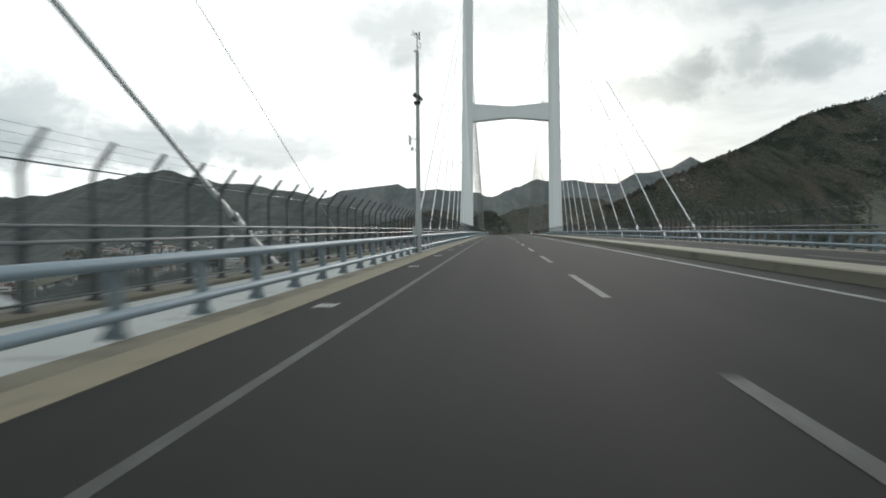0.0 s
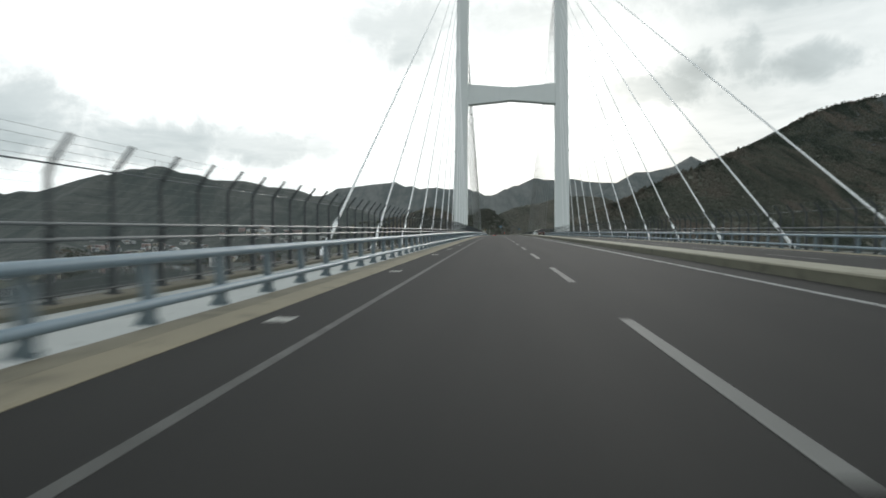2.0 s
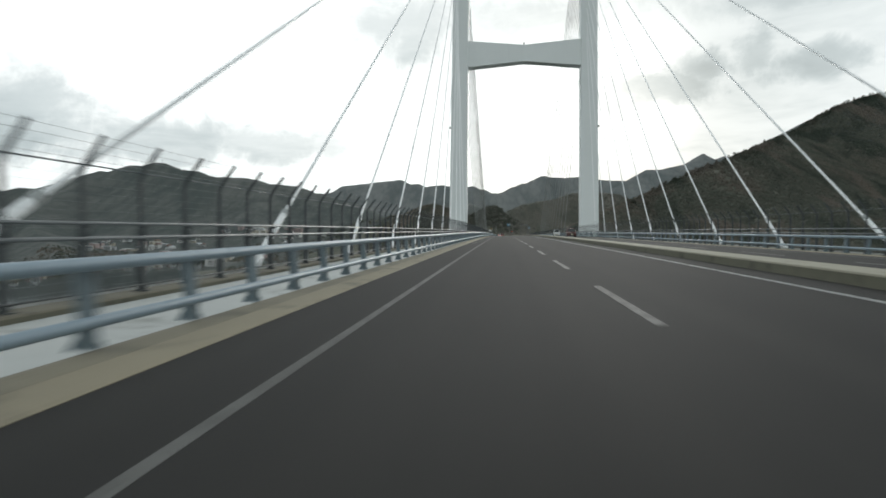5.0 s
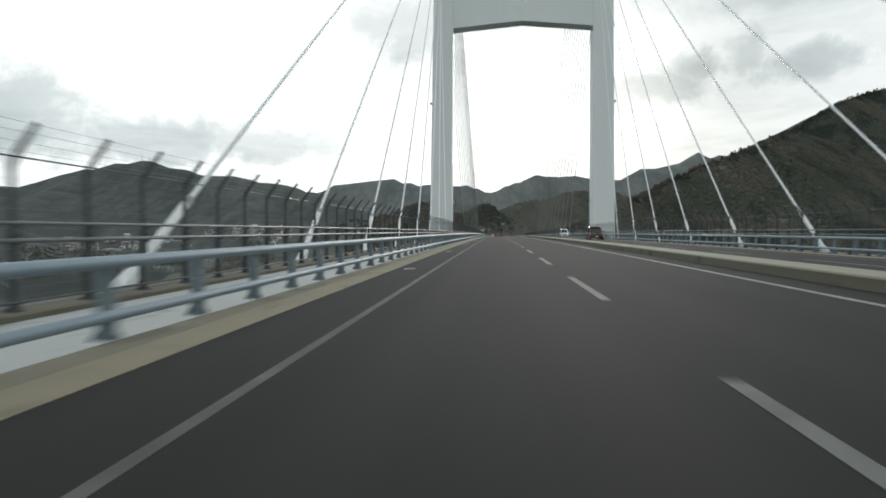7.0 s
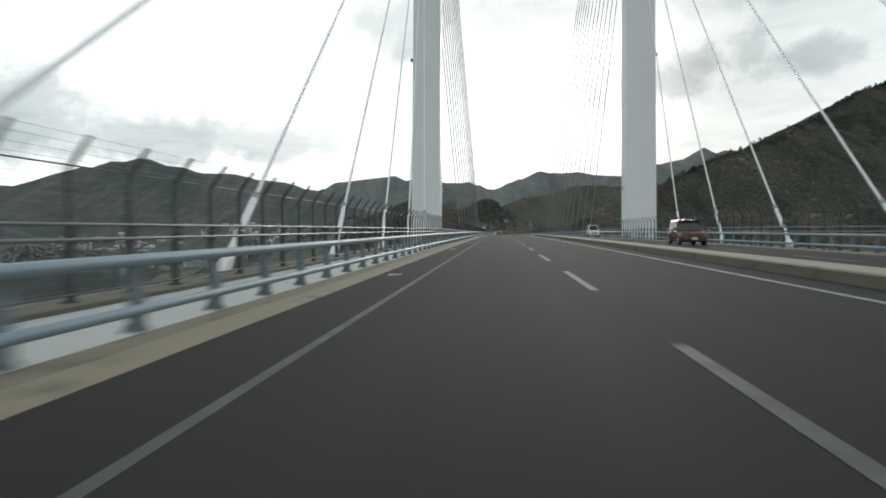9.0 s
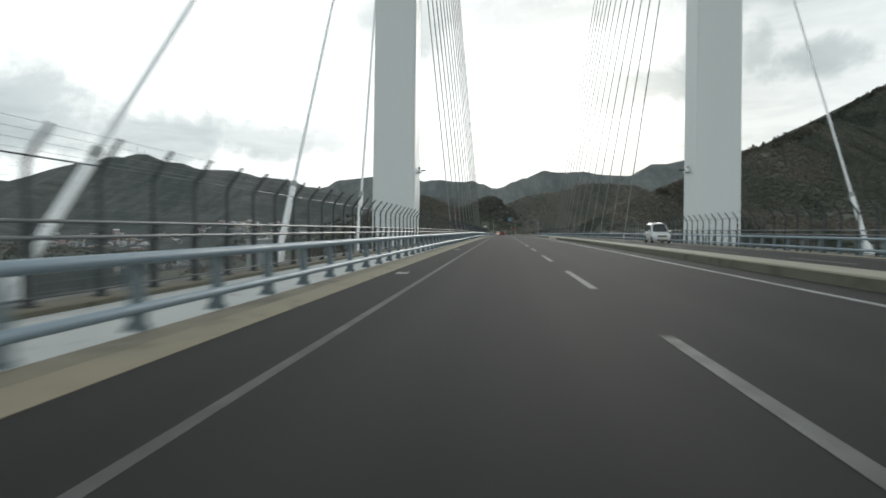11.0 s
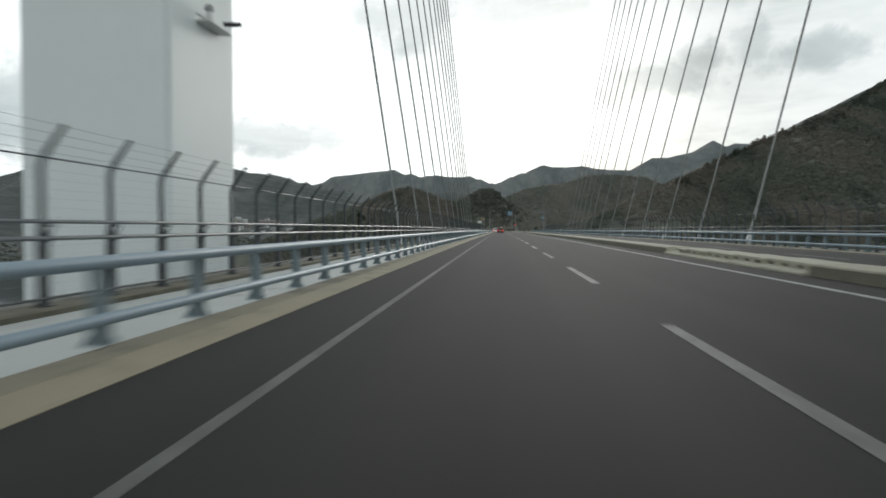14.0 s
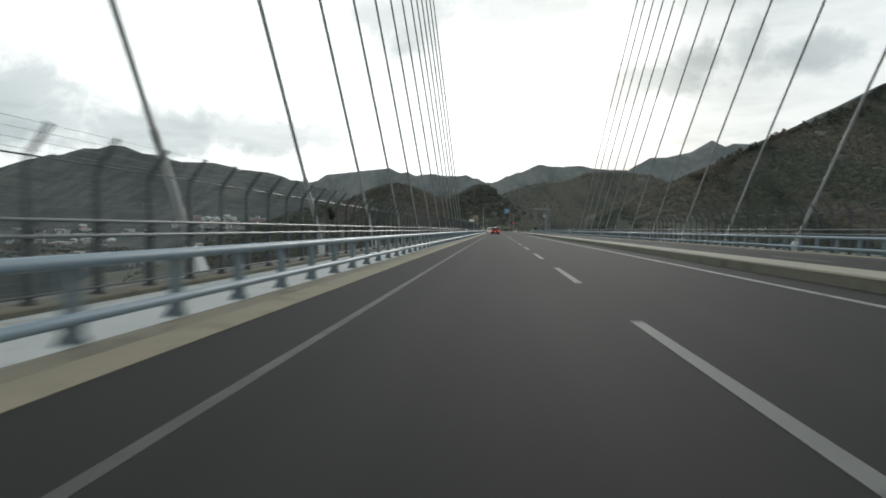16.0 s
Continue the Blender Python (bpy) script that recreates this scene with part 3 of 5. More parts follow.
def bridge_tower(y0, y1, deck):
    g = thing("bridge_tower", (TOWER_AXIS, (y0 + y1) / 2, -66), "tall white H-shaped steel bridge tower", "bridge tower")
    for s in (1, -1):
        fx = (lambda x: x) if s > 0 else tower_mirror
        bm = bmesh.new()
        rings = []
        ch = 0.18
        for z in (-66.0 - deck, -3.0, 0.0, 25.0, 48.0, 75.0, 120.0):
            xi, w = leg_x(z)
            xo = xi - w
            o = [(xi - ch, y0), (xi, y0 + ch), (xi, y1 - ch), (xi - ch, y1), (xo + ch, y1), (xo, y1 - ch), (xo, y0 + ch), (xo + ch, y0)]
            rings.append([bm.verts.new((fx(x), y, z + deck)) for x, y in o])
        for r0, r1 in zip(rings, rings[1:]):
            for k in range(8):
                bm.faces.new((r0[k], r0[(k + 1) % 8], r1[(k + 1) % 8], r1[k]))
        bm.faces.new(rings[-1])
        bm.faces.new(rings[0][::-1])
        leg = part("leg", bm, TOWER, g)
        # plated band joints, a little proud
        for z in (12.0, 24.0, 36.0, 60.0, 72.0, 84.0, 96.0, 108.0):
            xi, w = leg_x(z)
            bm = bmesh.new()
            box(bm, min(fx(xi + 0.006), fx(xi - w - 0.006)), max(fx(xi + 0.006), fx(xi - w - 0.006)), y0 - 0.006, y1 + 0.006, deck + z - 0.05, deck + z + 0.05)
            part("joint_band", bm, TOWER, leg)
    # the upper cross beam, deepest at the legs
    bm = bmesh.new()
    zl, zt = 50.4, 58.1
    xa, xb = leg_x(zl)[0] - 0.6, leg_x(zt)[0] - 0.6
    o = [(xa, zl + deck), (xa + 0.6, zl + deck), (TOWER_AXIS, zl + 1.5 + deck), (tower_mirror(xa + 0.6), zl + deck), (tower_mirror(xa), zl + deck), (tower_mirror(xb), zt + deck), (tower_mirror(xb + 1.2), zt + deck), (TOWER_AXIS, zt - 1.4 + deck), (xb + 1.2, zt + deck), (xb, zt + deck)]
    prism(bm, o, y0 + 0.5, y1 - 0.5)
    part("crossbeam", bm, TOWER, g)
    bm = bmesh.new()
    box(bm, leg_x(-6)[0] - 0.5, tower_mirror(leg_x(-6)[0] - 0.5), y0 + 0.4, y1 - 0.4, deck - 9.0, deck - 4.0, 0.1)
    part("lower_crossbeam", bm, TOWER, g)
    bm = bmesh.new()
    box(bm, leg_x(115)[0] - 0.5, tower_mirror(leg_x(115)[0] - 0.5), y0 + 0.6, y1 - 0.6, deck + 113.0, deck + 117.5, 0.1)
    part("top_crossbeam", bm, TOWER, g)
    return g


bridge_tower(TOWER_Y0, TOWER_Y1, DECK)
bridge_tower(2 * CREST - TOWER_Y1, 2 * CREST - TOWER_Y0, DECK)

# ---- stay cables ----


def stay_cable(y, zt, s, ty, mat):
    """One inclined stay: the long cable, the pipe round its foot, a collar, the anchor socket and its bracket."""
    foot = -9.23 if s > 0 else (21.79 if mat is CABLE else 21.45)
    top = -13.7 if s > 0 else 24.1
    a = Vector((foot, y, zr(y) - 0.5))
    b = Vector((top, ty, zt))
    d = (b - a).normalized()
    g = thing("stay_cable", a, "pale sheathed stay cable with a pipe round its foot" if mat is CABLE else "pale stay cable greyed as if backlit, with a pipe round its foot", "stay cable", "stay cables of the bridge")
    bm = bmesh.new()
    steps = max(12, int((b - a).length / 6))
    line = [a.lerp(b, k / steps) - Vector((0, 0, 0.0008 * (b - a).length * 4 * (k / steps) * (1 - k / steps))) for k in range(steps + 1)]
    tube(bm, line, 0.080 if mat is CABLE else 0.088, 8, False)
    part("cable", bm, mat, g, smooth=True)
    bm = bmesh.new()
    tube(bm, [a, a + 4.6 * d, a + 4.75 * d], [0.135, 0.135, 0.11] if mat is CABLE else [0.115, 0.115, 0.10], 10)
    part("foot_pipe", bm, mat, g, "white protective foot pipe" if mat is CABLE else "protective foot pipe greyed as if backlit", smooth=True)
    bm = bmesh.new()
    tube(bm, [a + 4.5 * d, a + 4.85 * d], 0.15 if mat is CABLE else 0.125, 10)
    part("collar", bm, GALV, g, "dark collar ring", smooth=True)
    bm = bmesh.new()
    rings = []
    for u, hx, hy in ((-0.55, 0.20, 0.34), (0.10, 0.20, 0.33), (0.95, 0.17, 0.20), (1.10, 0.14, 0.15)):
        c = a + u * d
        rings.append([bm.verts.new((c.x + p * hx, c.y + q * hy, c.z)) for p, q in ((-1, -1), (1, -1), (1, 1), (-1, 1))])
    for r0, r1 in zip(rings, rings[1:]):
        for k in range(4):
            bm.faces.new((r0[k], r0[(k + 1) % 4], r1[(k + 1) % 4], r1[k]))
    bm.faces.new(rings[0][::-1])
    bm.faces.new(rings[-1])
    part("anchor_socket", bm, CABLE, g, "flared white steel anchor housing")
    bm = bmesh.new()
    x0, x1 = (foot - 0.45, -8.51) if s > 0 else (mirror_x(-8.51), foot + 0.45)
    box(bm, x0, x1, y - 0.5, y + 0.5, zr(y) - 1.5, zr(y) - 0.55, 0.04)
    part("anchor_bracket", bm, GIRDER, g)


for s in (1, -1):
    for i in range(1, 14):
        stay_cable(-30.05 - 15.0 * i, 53.9 + 3.94 * i, s, TOWER_Y0 + 0.6, CABLE)
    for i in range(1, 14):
        stay_cable(18.92 + 15.0 * min(i, 8) + 10.5 * max(0, i - 8), 60.6 + 3.81 * i, s, TOWER_Y1 - 0.6, SHADED_CABLE)
    for i in range(9, 13):
        stay_cable((-270.0, -285.0, -300.0, -315.0)[12 - i], 45.0 + 5.0 * i, s, 2 * CREST - TOWER_Y0 - 0.6, CABLE)


# a thin stay wire from the near tower
for s in (1, -1):
    bm = bmesh.new()
    low, high = Vector((-9.23 if s > 0 else 21.79, -256.0, zr(-256.0) - 0.5)), Vector((-13.7 if s > 0 else 24.1, 2 * CREST - TOWER_Y0 - 0.6, 100.0))
    tube(bm, [low.lerp(high, k / 40) for k in range(41)], 0.017, 6)
    single("stay_wire", bm, SHADED_CABLE, "thin grey stay wire beside the walkway", "stay wire", "thin stay wires")


# ---- ground and water ----
SEA = -68.0
# crest lines of the hills: x, y and height
LEFT_HILL = [(-2453, 1872, 100), (-1964, 1914, 121), (-1663, 1940, 136), (-1564, 1968, 152), (-1431, 2040, 209), (-1241, 2066, 237), (-1143, 2074, 214), (-1055, 2082, 192), (-873, 2108, 173), (-715, 2121, 142), (-546, 2085, 92)]
FAR_RANGE = [(-1346, 3673, 166), (-1030, 3700, 220), (-974, 3762, 258), (-631, 3833, 301), (-541, 3796, 272), (-475, 3754, 257), (-416, 3761, 270), (-346, 3718, 251), (-301, 3722, 245), (-214, 3700, 256), (-122, 3610, 228),
             (-83, 3511, 204), (-28, 3412, 186), (18, 3512, 209), (61, 3611, 240), (156, 3709, 271), (230, 3805, 307), (281, 3852, 317), (366, 3794, 296), (465, 3834, 325), (537, 3824, 311), (726, 3793, 293), (932, 3748, 280)]
PEAK = [(525, 3067, 183), (590, 3055, 226), (679, 3037, 279), (749, 3020, 280), (786, 3011, 289), (844, 2995, 300), (888, 2982, 328), (926, 2970, 353), (951, 2963, 336), (976, 2954, 322), (1008, 2944, 335), (1064, 2924, 328), (1213, 2865, 272)]
RIGHT_HILL = [(112, 402, 21), (137, 445, 29), (162, 478, 40), (187, 476, 53), (212, 472, 64), (237, 485, 73), (262, 523, 82), (287, 568, 89), (312, 615, 101), (337, 665, 107), (362, 714, 115), (387, 761, 126), (412, 799, 134), (437, 837, 145), (462, 873, 154), (487, 888, 166), (512, 903, 182), (537, 917, 197), (562, 932, 207), (587, 942, 215), (612, 952, 222), (662, 972, 232), (712, 987, 249), (900, 1060, 278), (1147, 1126, 290)]
MID_HILL = [(4, 502, 14), (11, 522, 20), (25, 551, 26), (41, 580, 30), (61, 619, 34), (76, 647, 40), (89, 666, 45), (110, 683, 47), (135, 699, 47), (154, 710, 46), (167, 717, 40), (181, 724, 31)]
KNOLL = [(-22, 480, 18), (-16, 480, 22), (-9, 480, 23), (-3, 480, 20), (2, 480, 13)]
MID_LEFT = [(-123, 490, -1), (-109, 493, 8), (-96, 495, 14), (-87, 497, 21), (-79, 498, 25), (-71, 499, 25), (-63, 500, 21), (-52, 501, 16), (-41, 502, 14), (-25, 503, 14)]
BACK_LEFT = [(-280, 1079, 14), (-204, 1096, 27), (-146, 1105, 42), (-121, 1107, 47), (-97, 1110, 51), (-67, 1112, 51), (-38, 1113, 42), (-9, 1114, 32)]
NEAR_LEFT = [(-81, 213, -5), (-72, 216, -4), (-66, 217, -2), (-61, 219, 2), (-55, 220, 4), (-51, 221, 4), (-44, 222, 2), (-36, 223, -1), (-30, 224, -3)]
PORT = [(-505, 150, -61), (-560, 330, -60), (-650, 560, -59), (-770, 820, -56)]
SPUR_TOWN = [(-1431, 2040, 209), (-1330, 1700, 110), (-1260, 1460, 46), (-1020, 1150, -18), (-800, 930, -50)]
SPUR_HALL = [(-873, 2108, 173), (-760, 1780, 70), (-640, 1460, 6), (-470, 1130, -38)]
RIDGES = [PORT, SPUR_TOWN, SPUR_HALL, LEFT_HILL, FAR_RANGE, PEAK, RIGHT_HILL, MID_HILL, KNOLL, MID_LEFT, BACK_LEFT, NEAR_LEFT]


def fractal(x, y, scale, seed, octaves=6, gain=0.5):
    return noise.fractal(Vector((x / scale, y / scale, seed)), 1.0, 2.0, octaves)


def land(x, y):
    """Height of the ground: slopes that fall from the crest lines to the sea bed."""
    best, off = -90.0, 1e9
    for line in RIDGES:
        near, crest = 1e9, 0.0
        for (x0, y0, h0), (x1, y1, h1) in zip(line, line[1:]):
            dx, dy = x1 - x0, y1 - y0
            k = min(1.0, max(0.0, ((x - x0) * dx + (y - y0) * dy) / (dx * dx + dy * dy)))
            d = math.hypot(x - x0 - k * dx, y - y0 - k * dy)
            top = h0 + (h1 - h0) * k
            if line is not FAR_RANGE and line is not PEAK and line is not KNOLL:
                best = max(best, -90.0 + (top + 90.0) * math.exp(-(d / (1.35 * (top + 90.0) + 40)) ** 1.15))
            if d < near:
                near, crest = d, top
        if line is KNOLL:
            best = max(best, -8.0 + (crest + 8.0) * math.exp(-(near / 20.0) ** 2.0) - 82.0 * min(1.0, max(0.0, (near - 40) / 60)))
        elif line is FAR_RANGE or line is PEAK:
            best = max(best, -90.0 + (crest + 90.0) * math.exp(-(near / (1.35 * (crest + 90.0) + 40)) ** 1.15))
        off = min(off, near)
    shore = min(1.0, max(0.0, (abs(x - AXIS) - 110 - (900 * min(1.0, max(0.0, (1250 - y) / 250)) if x < 0 else 0) - 40 * fractal(x, y, 140, 1.0, 3)) / 70)) if y > -500 else 0.0
    h = max(best, -90.0 + 29.0 * shore)
    far = math.hypot(x, y + 100)
    grow = min(1.0, max(0.0, (h + 80) / 40)) * min(1.0, 0.12 + off / (30 + far * 0.06))
    h += grow * (fractal(x, y, 160 + far * 0.09, 3.0, 3 if far < 1500 else 6) * (2.5 + far * 0.010) + fractal(x, y, 45 + far * 0.012, 7.0, 2 if far < 1500 else 4) * (0.8 + far * 0.0022))
    # the approach road lies on a bank
    side = abs(x - AXIS)
    if y > 290:
        k = max(0.0, min(1.0, (60 - side) / 40)) * min(1.0, (y - 290) / 30) * max(0.0, min(1.0, (420 - y) / 30))
        h = h * (1 - k) + (zr(y) - 0.7) * k
    elif side < 60:
        h = min(h, -72.0)
    return h


def build_land():
    cx, cy = 0.0, -100.0
    rings, spokes = [], []
    a = -math.pi
    while a < math.pi:
        spokes.append(a)
        a += radians(0.16) if abs(a) < radians(42) else radians(1.5)
    r = 60.0
    while r < 4960:
        rings.append(r)
        r *= 1.02
    rings.append(4960.0)
    verts = [(cx + r * math.sin(a), cy + r * math.cos(a), land(cx + r * math.sin(a), cy + r * math.cos(a))) for r in rings for a in spokes]
    k = len(spokes)
    faces = []
    for i in range(len(rings) - 1):
        for j in range(k):
            faces.append((i * k + j, i * k + (j + 1) % k, (i + 1) * k + (j + 1) % k, (i + 1) * k + j))
    verts.append((cx, cy, -90.0))
    faces += [(len(verts) - 1, (j + 1) % k, j) for j in range(k)]
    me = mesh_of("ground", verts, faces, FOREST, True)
    me.materials.append(HAZY_FOREST)
    me.materials.append(HAZY_MOUNTAIN)
    # farther ground takes the woodland colours with haze painted in
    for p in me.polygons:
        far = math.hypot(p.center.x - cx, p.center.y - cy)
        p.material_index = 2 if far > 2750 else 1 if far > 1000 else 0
    tagged(new("ground", me), "wooded hills and mountains round the bay", "hills", kind="structure")


build_land()


def water_mat():
    mat = bpy.data.materials.new("sea_water")
    mat.use_nodes = True
    n = Nodes(mat.node_tree)
    where = n.add("ShaderNodeNewGeometry").outputs["Position"]
    bs = n.add("ShaderNodeBsdfPrincipled", Base_Color=(0.014, 0.020, 0.022, 1), Roughness=0.05)
    wave = n.math("ADD", n.noise(where, 0.25, 5, 0.6), n.noise(where, 0.03, 3, 0.5))
    n.tree.links.new(n.add("ShaderNodeBump", Strength=0.035, Distance=0.5, Height=wave).outputs[0], bs.inputs["Normal"])
    n.add("ShaderNodeOutputMaterial", Surface=bs.outputs[0])
    return mat


bm = bmesh.new()
bmesh.ops.create_circle(bm, cap_ends=True, segments=96, radius=4950)
bmesh.ops.translate(bm, verts=bm.verts, vec=(0, -100, SEA))
single("water", bm, water_mat(), "dark calm sea water of the bay", "sea", kind="structure")

# ---- the removable median section ----


def barrier():
    g = thing("removable_barrier", (AXIS, (GAP0 + GAP1) / 2, zr(-7.4) + fall(5.88)), "pale removable concrete median barrier with dark slots", "barrier")
    x0, x1 = 5.86, 2 * AXIS - 5.86
    z0 = fall(5.88) - 0.02
    step = (GAP1 - GAP0) / 5
    for i in range(5):
        y0, y1 = GAP0 + step * i + 0.02, GAP0 + step * (i + 1) - 0.02
        zz = zr((y0 + y1) / 2) + z0
        bm = bmesh.new()
        prism(bm, [(x0 - 0.06, zz), (x0 - 0.06, zz + 0.07), (x0 + 0.14, zz + 0.12), (x1 - 0.14, zz + 0.12), (x1 + 0.06, zz + 0.07), (x1 + 0.06, zz)], y0, y1)
        part("base_block", bm, BARRIER, g)
        bm = bmesh.new()
        y1 -= 0.9 if i == 4 else 0.0
        for k in range(3):
            a, b = y0 + (y1 - y0) * k / 3, y0 + (y1 - y0) * (k + 1) / 3
            box(bm, x0 + 0.15, x1 - 0.15, a + 0.0, b - 0.32, zz + 0.12, zz + 0.20)
        box(bm, x0 + 0.13, x1 - 0.13, y0, y1, zz + 0.20, zz + 0.265, 0.012)
        part("top_beam", bm, BARRIER, g, "pale steel top beam")
    bm = bmesh.new()
    zz = zr(GAP1) + z0
    prism(bm, [(x0 + 0.01, zz + 0.0), (x0 + 0.03, zz + 0.24), (x1 - 0.03, zz + 0.24), (x1 - 0.01, zz)], GAP1 - 0.07, GAP1 - 0.002)
    part("end_block", bm, BARRIER, g)


barrier()

# ---- service cabinets outside the fence ----


def service_cabinet(y0, y1):
    """A pale steel cabinet on a bracket at the deck's edge, its door towards the walkway."""
    y, z = (y0 + y1) / 2, zr((y0 + y1) / 2)
    g = thing("service_cabinet", (-8.95, y, z - 0.52), "pale grey steel service cabinet outside the fence", "cabinet", "service cabinets along the deck")
    bm = bmesh.new()
    box(bm, -9.15, -8.75, y0, y1, z - 0.44, z + 0.62, 0.02)
    body = part("body", bm, CABINET, g)
    bm = bmesh.new()
    box(bm, -8.748, -8.735, y0 + 0.05, y1 - 0.05, z - 0.36, z + 0.54, 0.004)
    part("door", bm, CABINET, g)
    bm = bmesh.new()
    box(bm, -9.20, -8.70, y0 - 0.04, y1 + 0.04, z + 0.62, z + 0.66, 0.01)
    part("lid", bm, CABINET, g)
    bm = bmesh.new()
    box(bm, -9.25, -8.525, y0 - 0.06, y1 + 0.06, z - 0.56, z - 0.44, 0.01)
    part("bracket", bm, GIRDER, g)


CABINET = surface("cabinet_paint", (0.34, 0.365, 0.36), 0.5, vary=0.10, grain=20, patch=1.5, bump=0.0, streak=True)
for y0, y1 in ((-63.4, -62.5), (-61.7, -61.1), (-47.5, -47.1), (-40.5, -40.1), (-38.8, -38.4), (-37.2, -36.7), (-22.8, -22.3)):
    service_cabinet(y0, y1)

# ---- drain plates on the shoulder ----
for y in (-287.6, -277.5, -269.6, -261.8, -251.7, -242.4, -231.0, -222.6, -212.5, -146.8, -130.9, -110.5, -90.2, -70.0, -49.8):
    zz = zr(y) + fall(-2.45)
    bm = bmesh.new()
    for k in range(7):
        box(bm, -2.60, -2.40, y + 0.055 * k, y + 0.055 * k + 0.04, zz - 0.02, zz + 0.006)
    box(bm, -2.64, -2.60, y - 0.03, y + 0.41, zz - 0.02, zz + 0.008)
    box(bm, -2.40, -2.36, y - 0.03, y + 0.41, zz - 0.02, zz + 0.008)
    single("drain_grate", bm, DRAIN, "worn pale metal drain grate in the shoulder", "drain grate", "drain grates of the road")

# ---- mast with instruments ----


def instrument_mast():
    x, y = -3.70, -266.1
    z0 = zr(y) - 0.41
    zb = zr(y) - 0.045
    g = thing("instrument_mast", (x, y, zb), "slender grey mast with weather sensors and cameras", "mast")
    bm = bmesh.new()
    tube(bm, [(x, y, zb), (x, y, z0 + 2.3), (x, y, z0 + 2.4), (x, y, z0 + 5.5), (x, y, z0 + 9.82)], [0.145, 0.14, 0.115, 0.10, 0.075], 16)
    part("pole", bm, GALV, g, smooth=True)
    bm = bmesh.new()
    box(bm, x - 0.2, x + 0.2, y - 0.2, y + 0.2, zb - 0.005, zb + 0.03)
    for k in range(4):
        bx, by = x + (0.165, 0.165, -0.165, -0.165)[k], y + (0.165, -0.165, 0.165, -0.165)[k]
        tube(bm, [(bx, by, zb + 0.03), (bx, by, zb + 0.07)], 0.018, 6)
    part("base_plate", bm, GALV, g)
    bm = bmesh.new()
    box(bm, x - 0.27, x - 0.10, y - 0.09, y + 0.09, z0 + 1.22, z0 + 1.62, 0.015)
    part("junction_box", bm, GALV, g, "grey steel junction box")
    bm = bmesh.new()
    tube(bm, [(x - 0.18, y, z0 + 7.79), (x + 0.12, y, z0 + 7.58)], 0.10, 8)
    tube(bm, [(x + 0.05, y - 0.05, z0 + 7.68), (x + 0.22, y - 0.3, z0 + 7.47)], 0.085, 8)
    box(bm, x - 0.16, x + 0.14, y - 0.16, y + 0.16, z0 + 7.31, z0 + 7.46, 0.02)
    part("camera_cluster", bm, PLASTIC, g, "dark camera cluster", smooth=True)
    bm = bmesh.new()
    tube(bm, [(x, y, z0 + 5.7), (x - 0.36, y - 0.1, z0 + 5.7)], 0.02, 6)
    tube(bm, [(x, y, z0 + 5.17), (x - 0.34, y - 0.1, z0 + 5.17)], 0.02, 6)
    box(bm, x - 0.42, x - 0.30, y - 0.18, y + 0.02, z0 + 5.43, z0 + 5.87, 0.015)
    tube(bm, [(x - 0.3, y - 0.1, z0 + 5.17), (x - 0.22, y - 0.1, z0 + 5.33)], 0.05, 8)
    part("sensor_bracket", bm, SIGN_WHITE, g, "white sensor box on a bracket")
    bm = bmesh.new()
    tube(bm, [(x, y, z0 + 9.82), (x, y, z0 + 10.6)], 0.03, 6)
    tube(bm, [(x, y, z0 + 9.98), (x + 0.14, y, z0 + 9.93), (x + 0.17, y, z0 + 10.1), (x + 0.1, y, z0 + 10.2)], 0.02, 6)
    tube(bm, [(x - 0.16, y, z0 + 9.78), (x, y, z0 + 9.84)], 0.035, 8)
    part("sensor_stem", bm, GALV, g)
    bm = bmesh.new()
    tube(bm, [(x - 0.02, y - 0.3, z0 + 10.5), (x - 0.02, y + 0.25, z0 + 10.6)], 0.04, 8)
    for k in range(4):
        a = k * math.pi / 2 + 0.4
        tube(bm, [(x - 0.1 , y - 0.3, z0 + 10.5), (x - 0.1 + 0.16 * math.cos(a), y - 0.32, z0 + 10.5 + 0.16 * math.sin(a))], 0.02, 5)
    box(bm, x + 0.05, x + 0.13, y + 0.1, y + 0.3, z0 + 10.4, z0 + 10.7)
    part("wind_vane", bm, GALV, g)


instrument_mast()

# ---- cameras and lights on the tower ----


def tower_camera(x, y, z, s):
    g = thing("surveillance_camera", (x, y, z), "white surveillance camera on a short bracket at the tower leg", "camera")
    bm = bmesh.new()
    tube(bm, [(x, y - 0.9, z - 0.05), (x + s * 0.30, y - 0.6, z - 0.25), (x + s * 0.35, y + 0.9, z - 0.25)], 0.055, 8)
    box(bm, min(x, x + s * 0.5), max(x, x + s * 0.5), y - 1.0, y + 1.0, z - 0.36, z - 0.30, 0.02)
    part("bracket", bm, SIGN_WHITE, g)
    bm = bmesh.new()
    tube(bm, [(x + s * 0.3, y - 0.55, z - 0.25), (x + s * 0.3, y - 0.55, z + 0.08)], [0.14, 0.10], 10)
    part("mount", bm, SIGN_WHITE, g, smooth=True)
    bm = bmesh.new()
    bmesh.ops.create_icosphere(bm, subdivisions=2, radius=0.17, matrix=Matrix.Translation((x + s * 0.3, y - 0.55, z + 0.2)))
    part("dome", bm, GALV, g, "grey camera dome", smooth=True)
    bm = bmesh.new()
    tube(bm, [(x + s * 0.35, y + 0.55, z - 0.05), (x + s * 0.95, y + 0.8, z + 0.0)], 0.09, 8)
    part("housing", bm, PLASTIC, g, "dark camera housing", smooth=True)


tower_camera(leg_x(8.5)[0], -2.4, 7.25, 1)
tower_camera(tower_mirror(leg_x(8.5)[0]), -2.4, 7.25, -1)


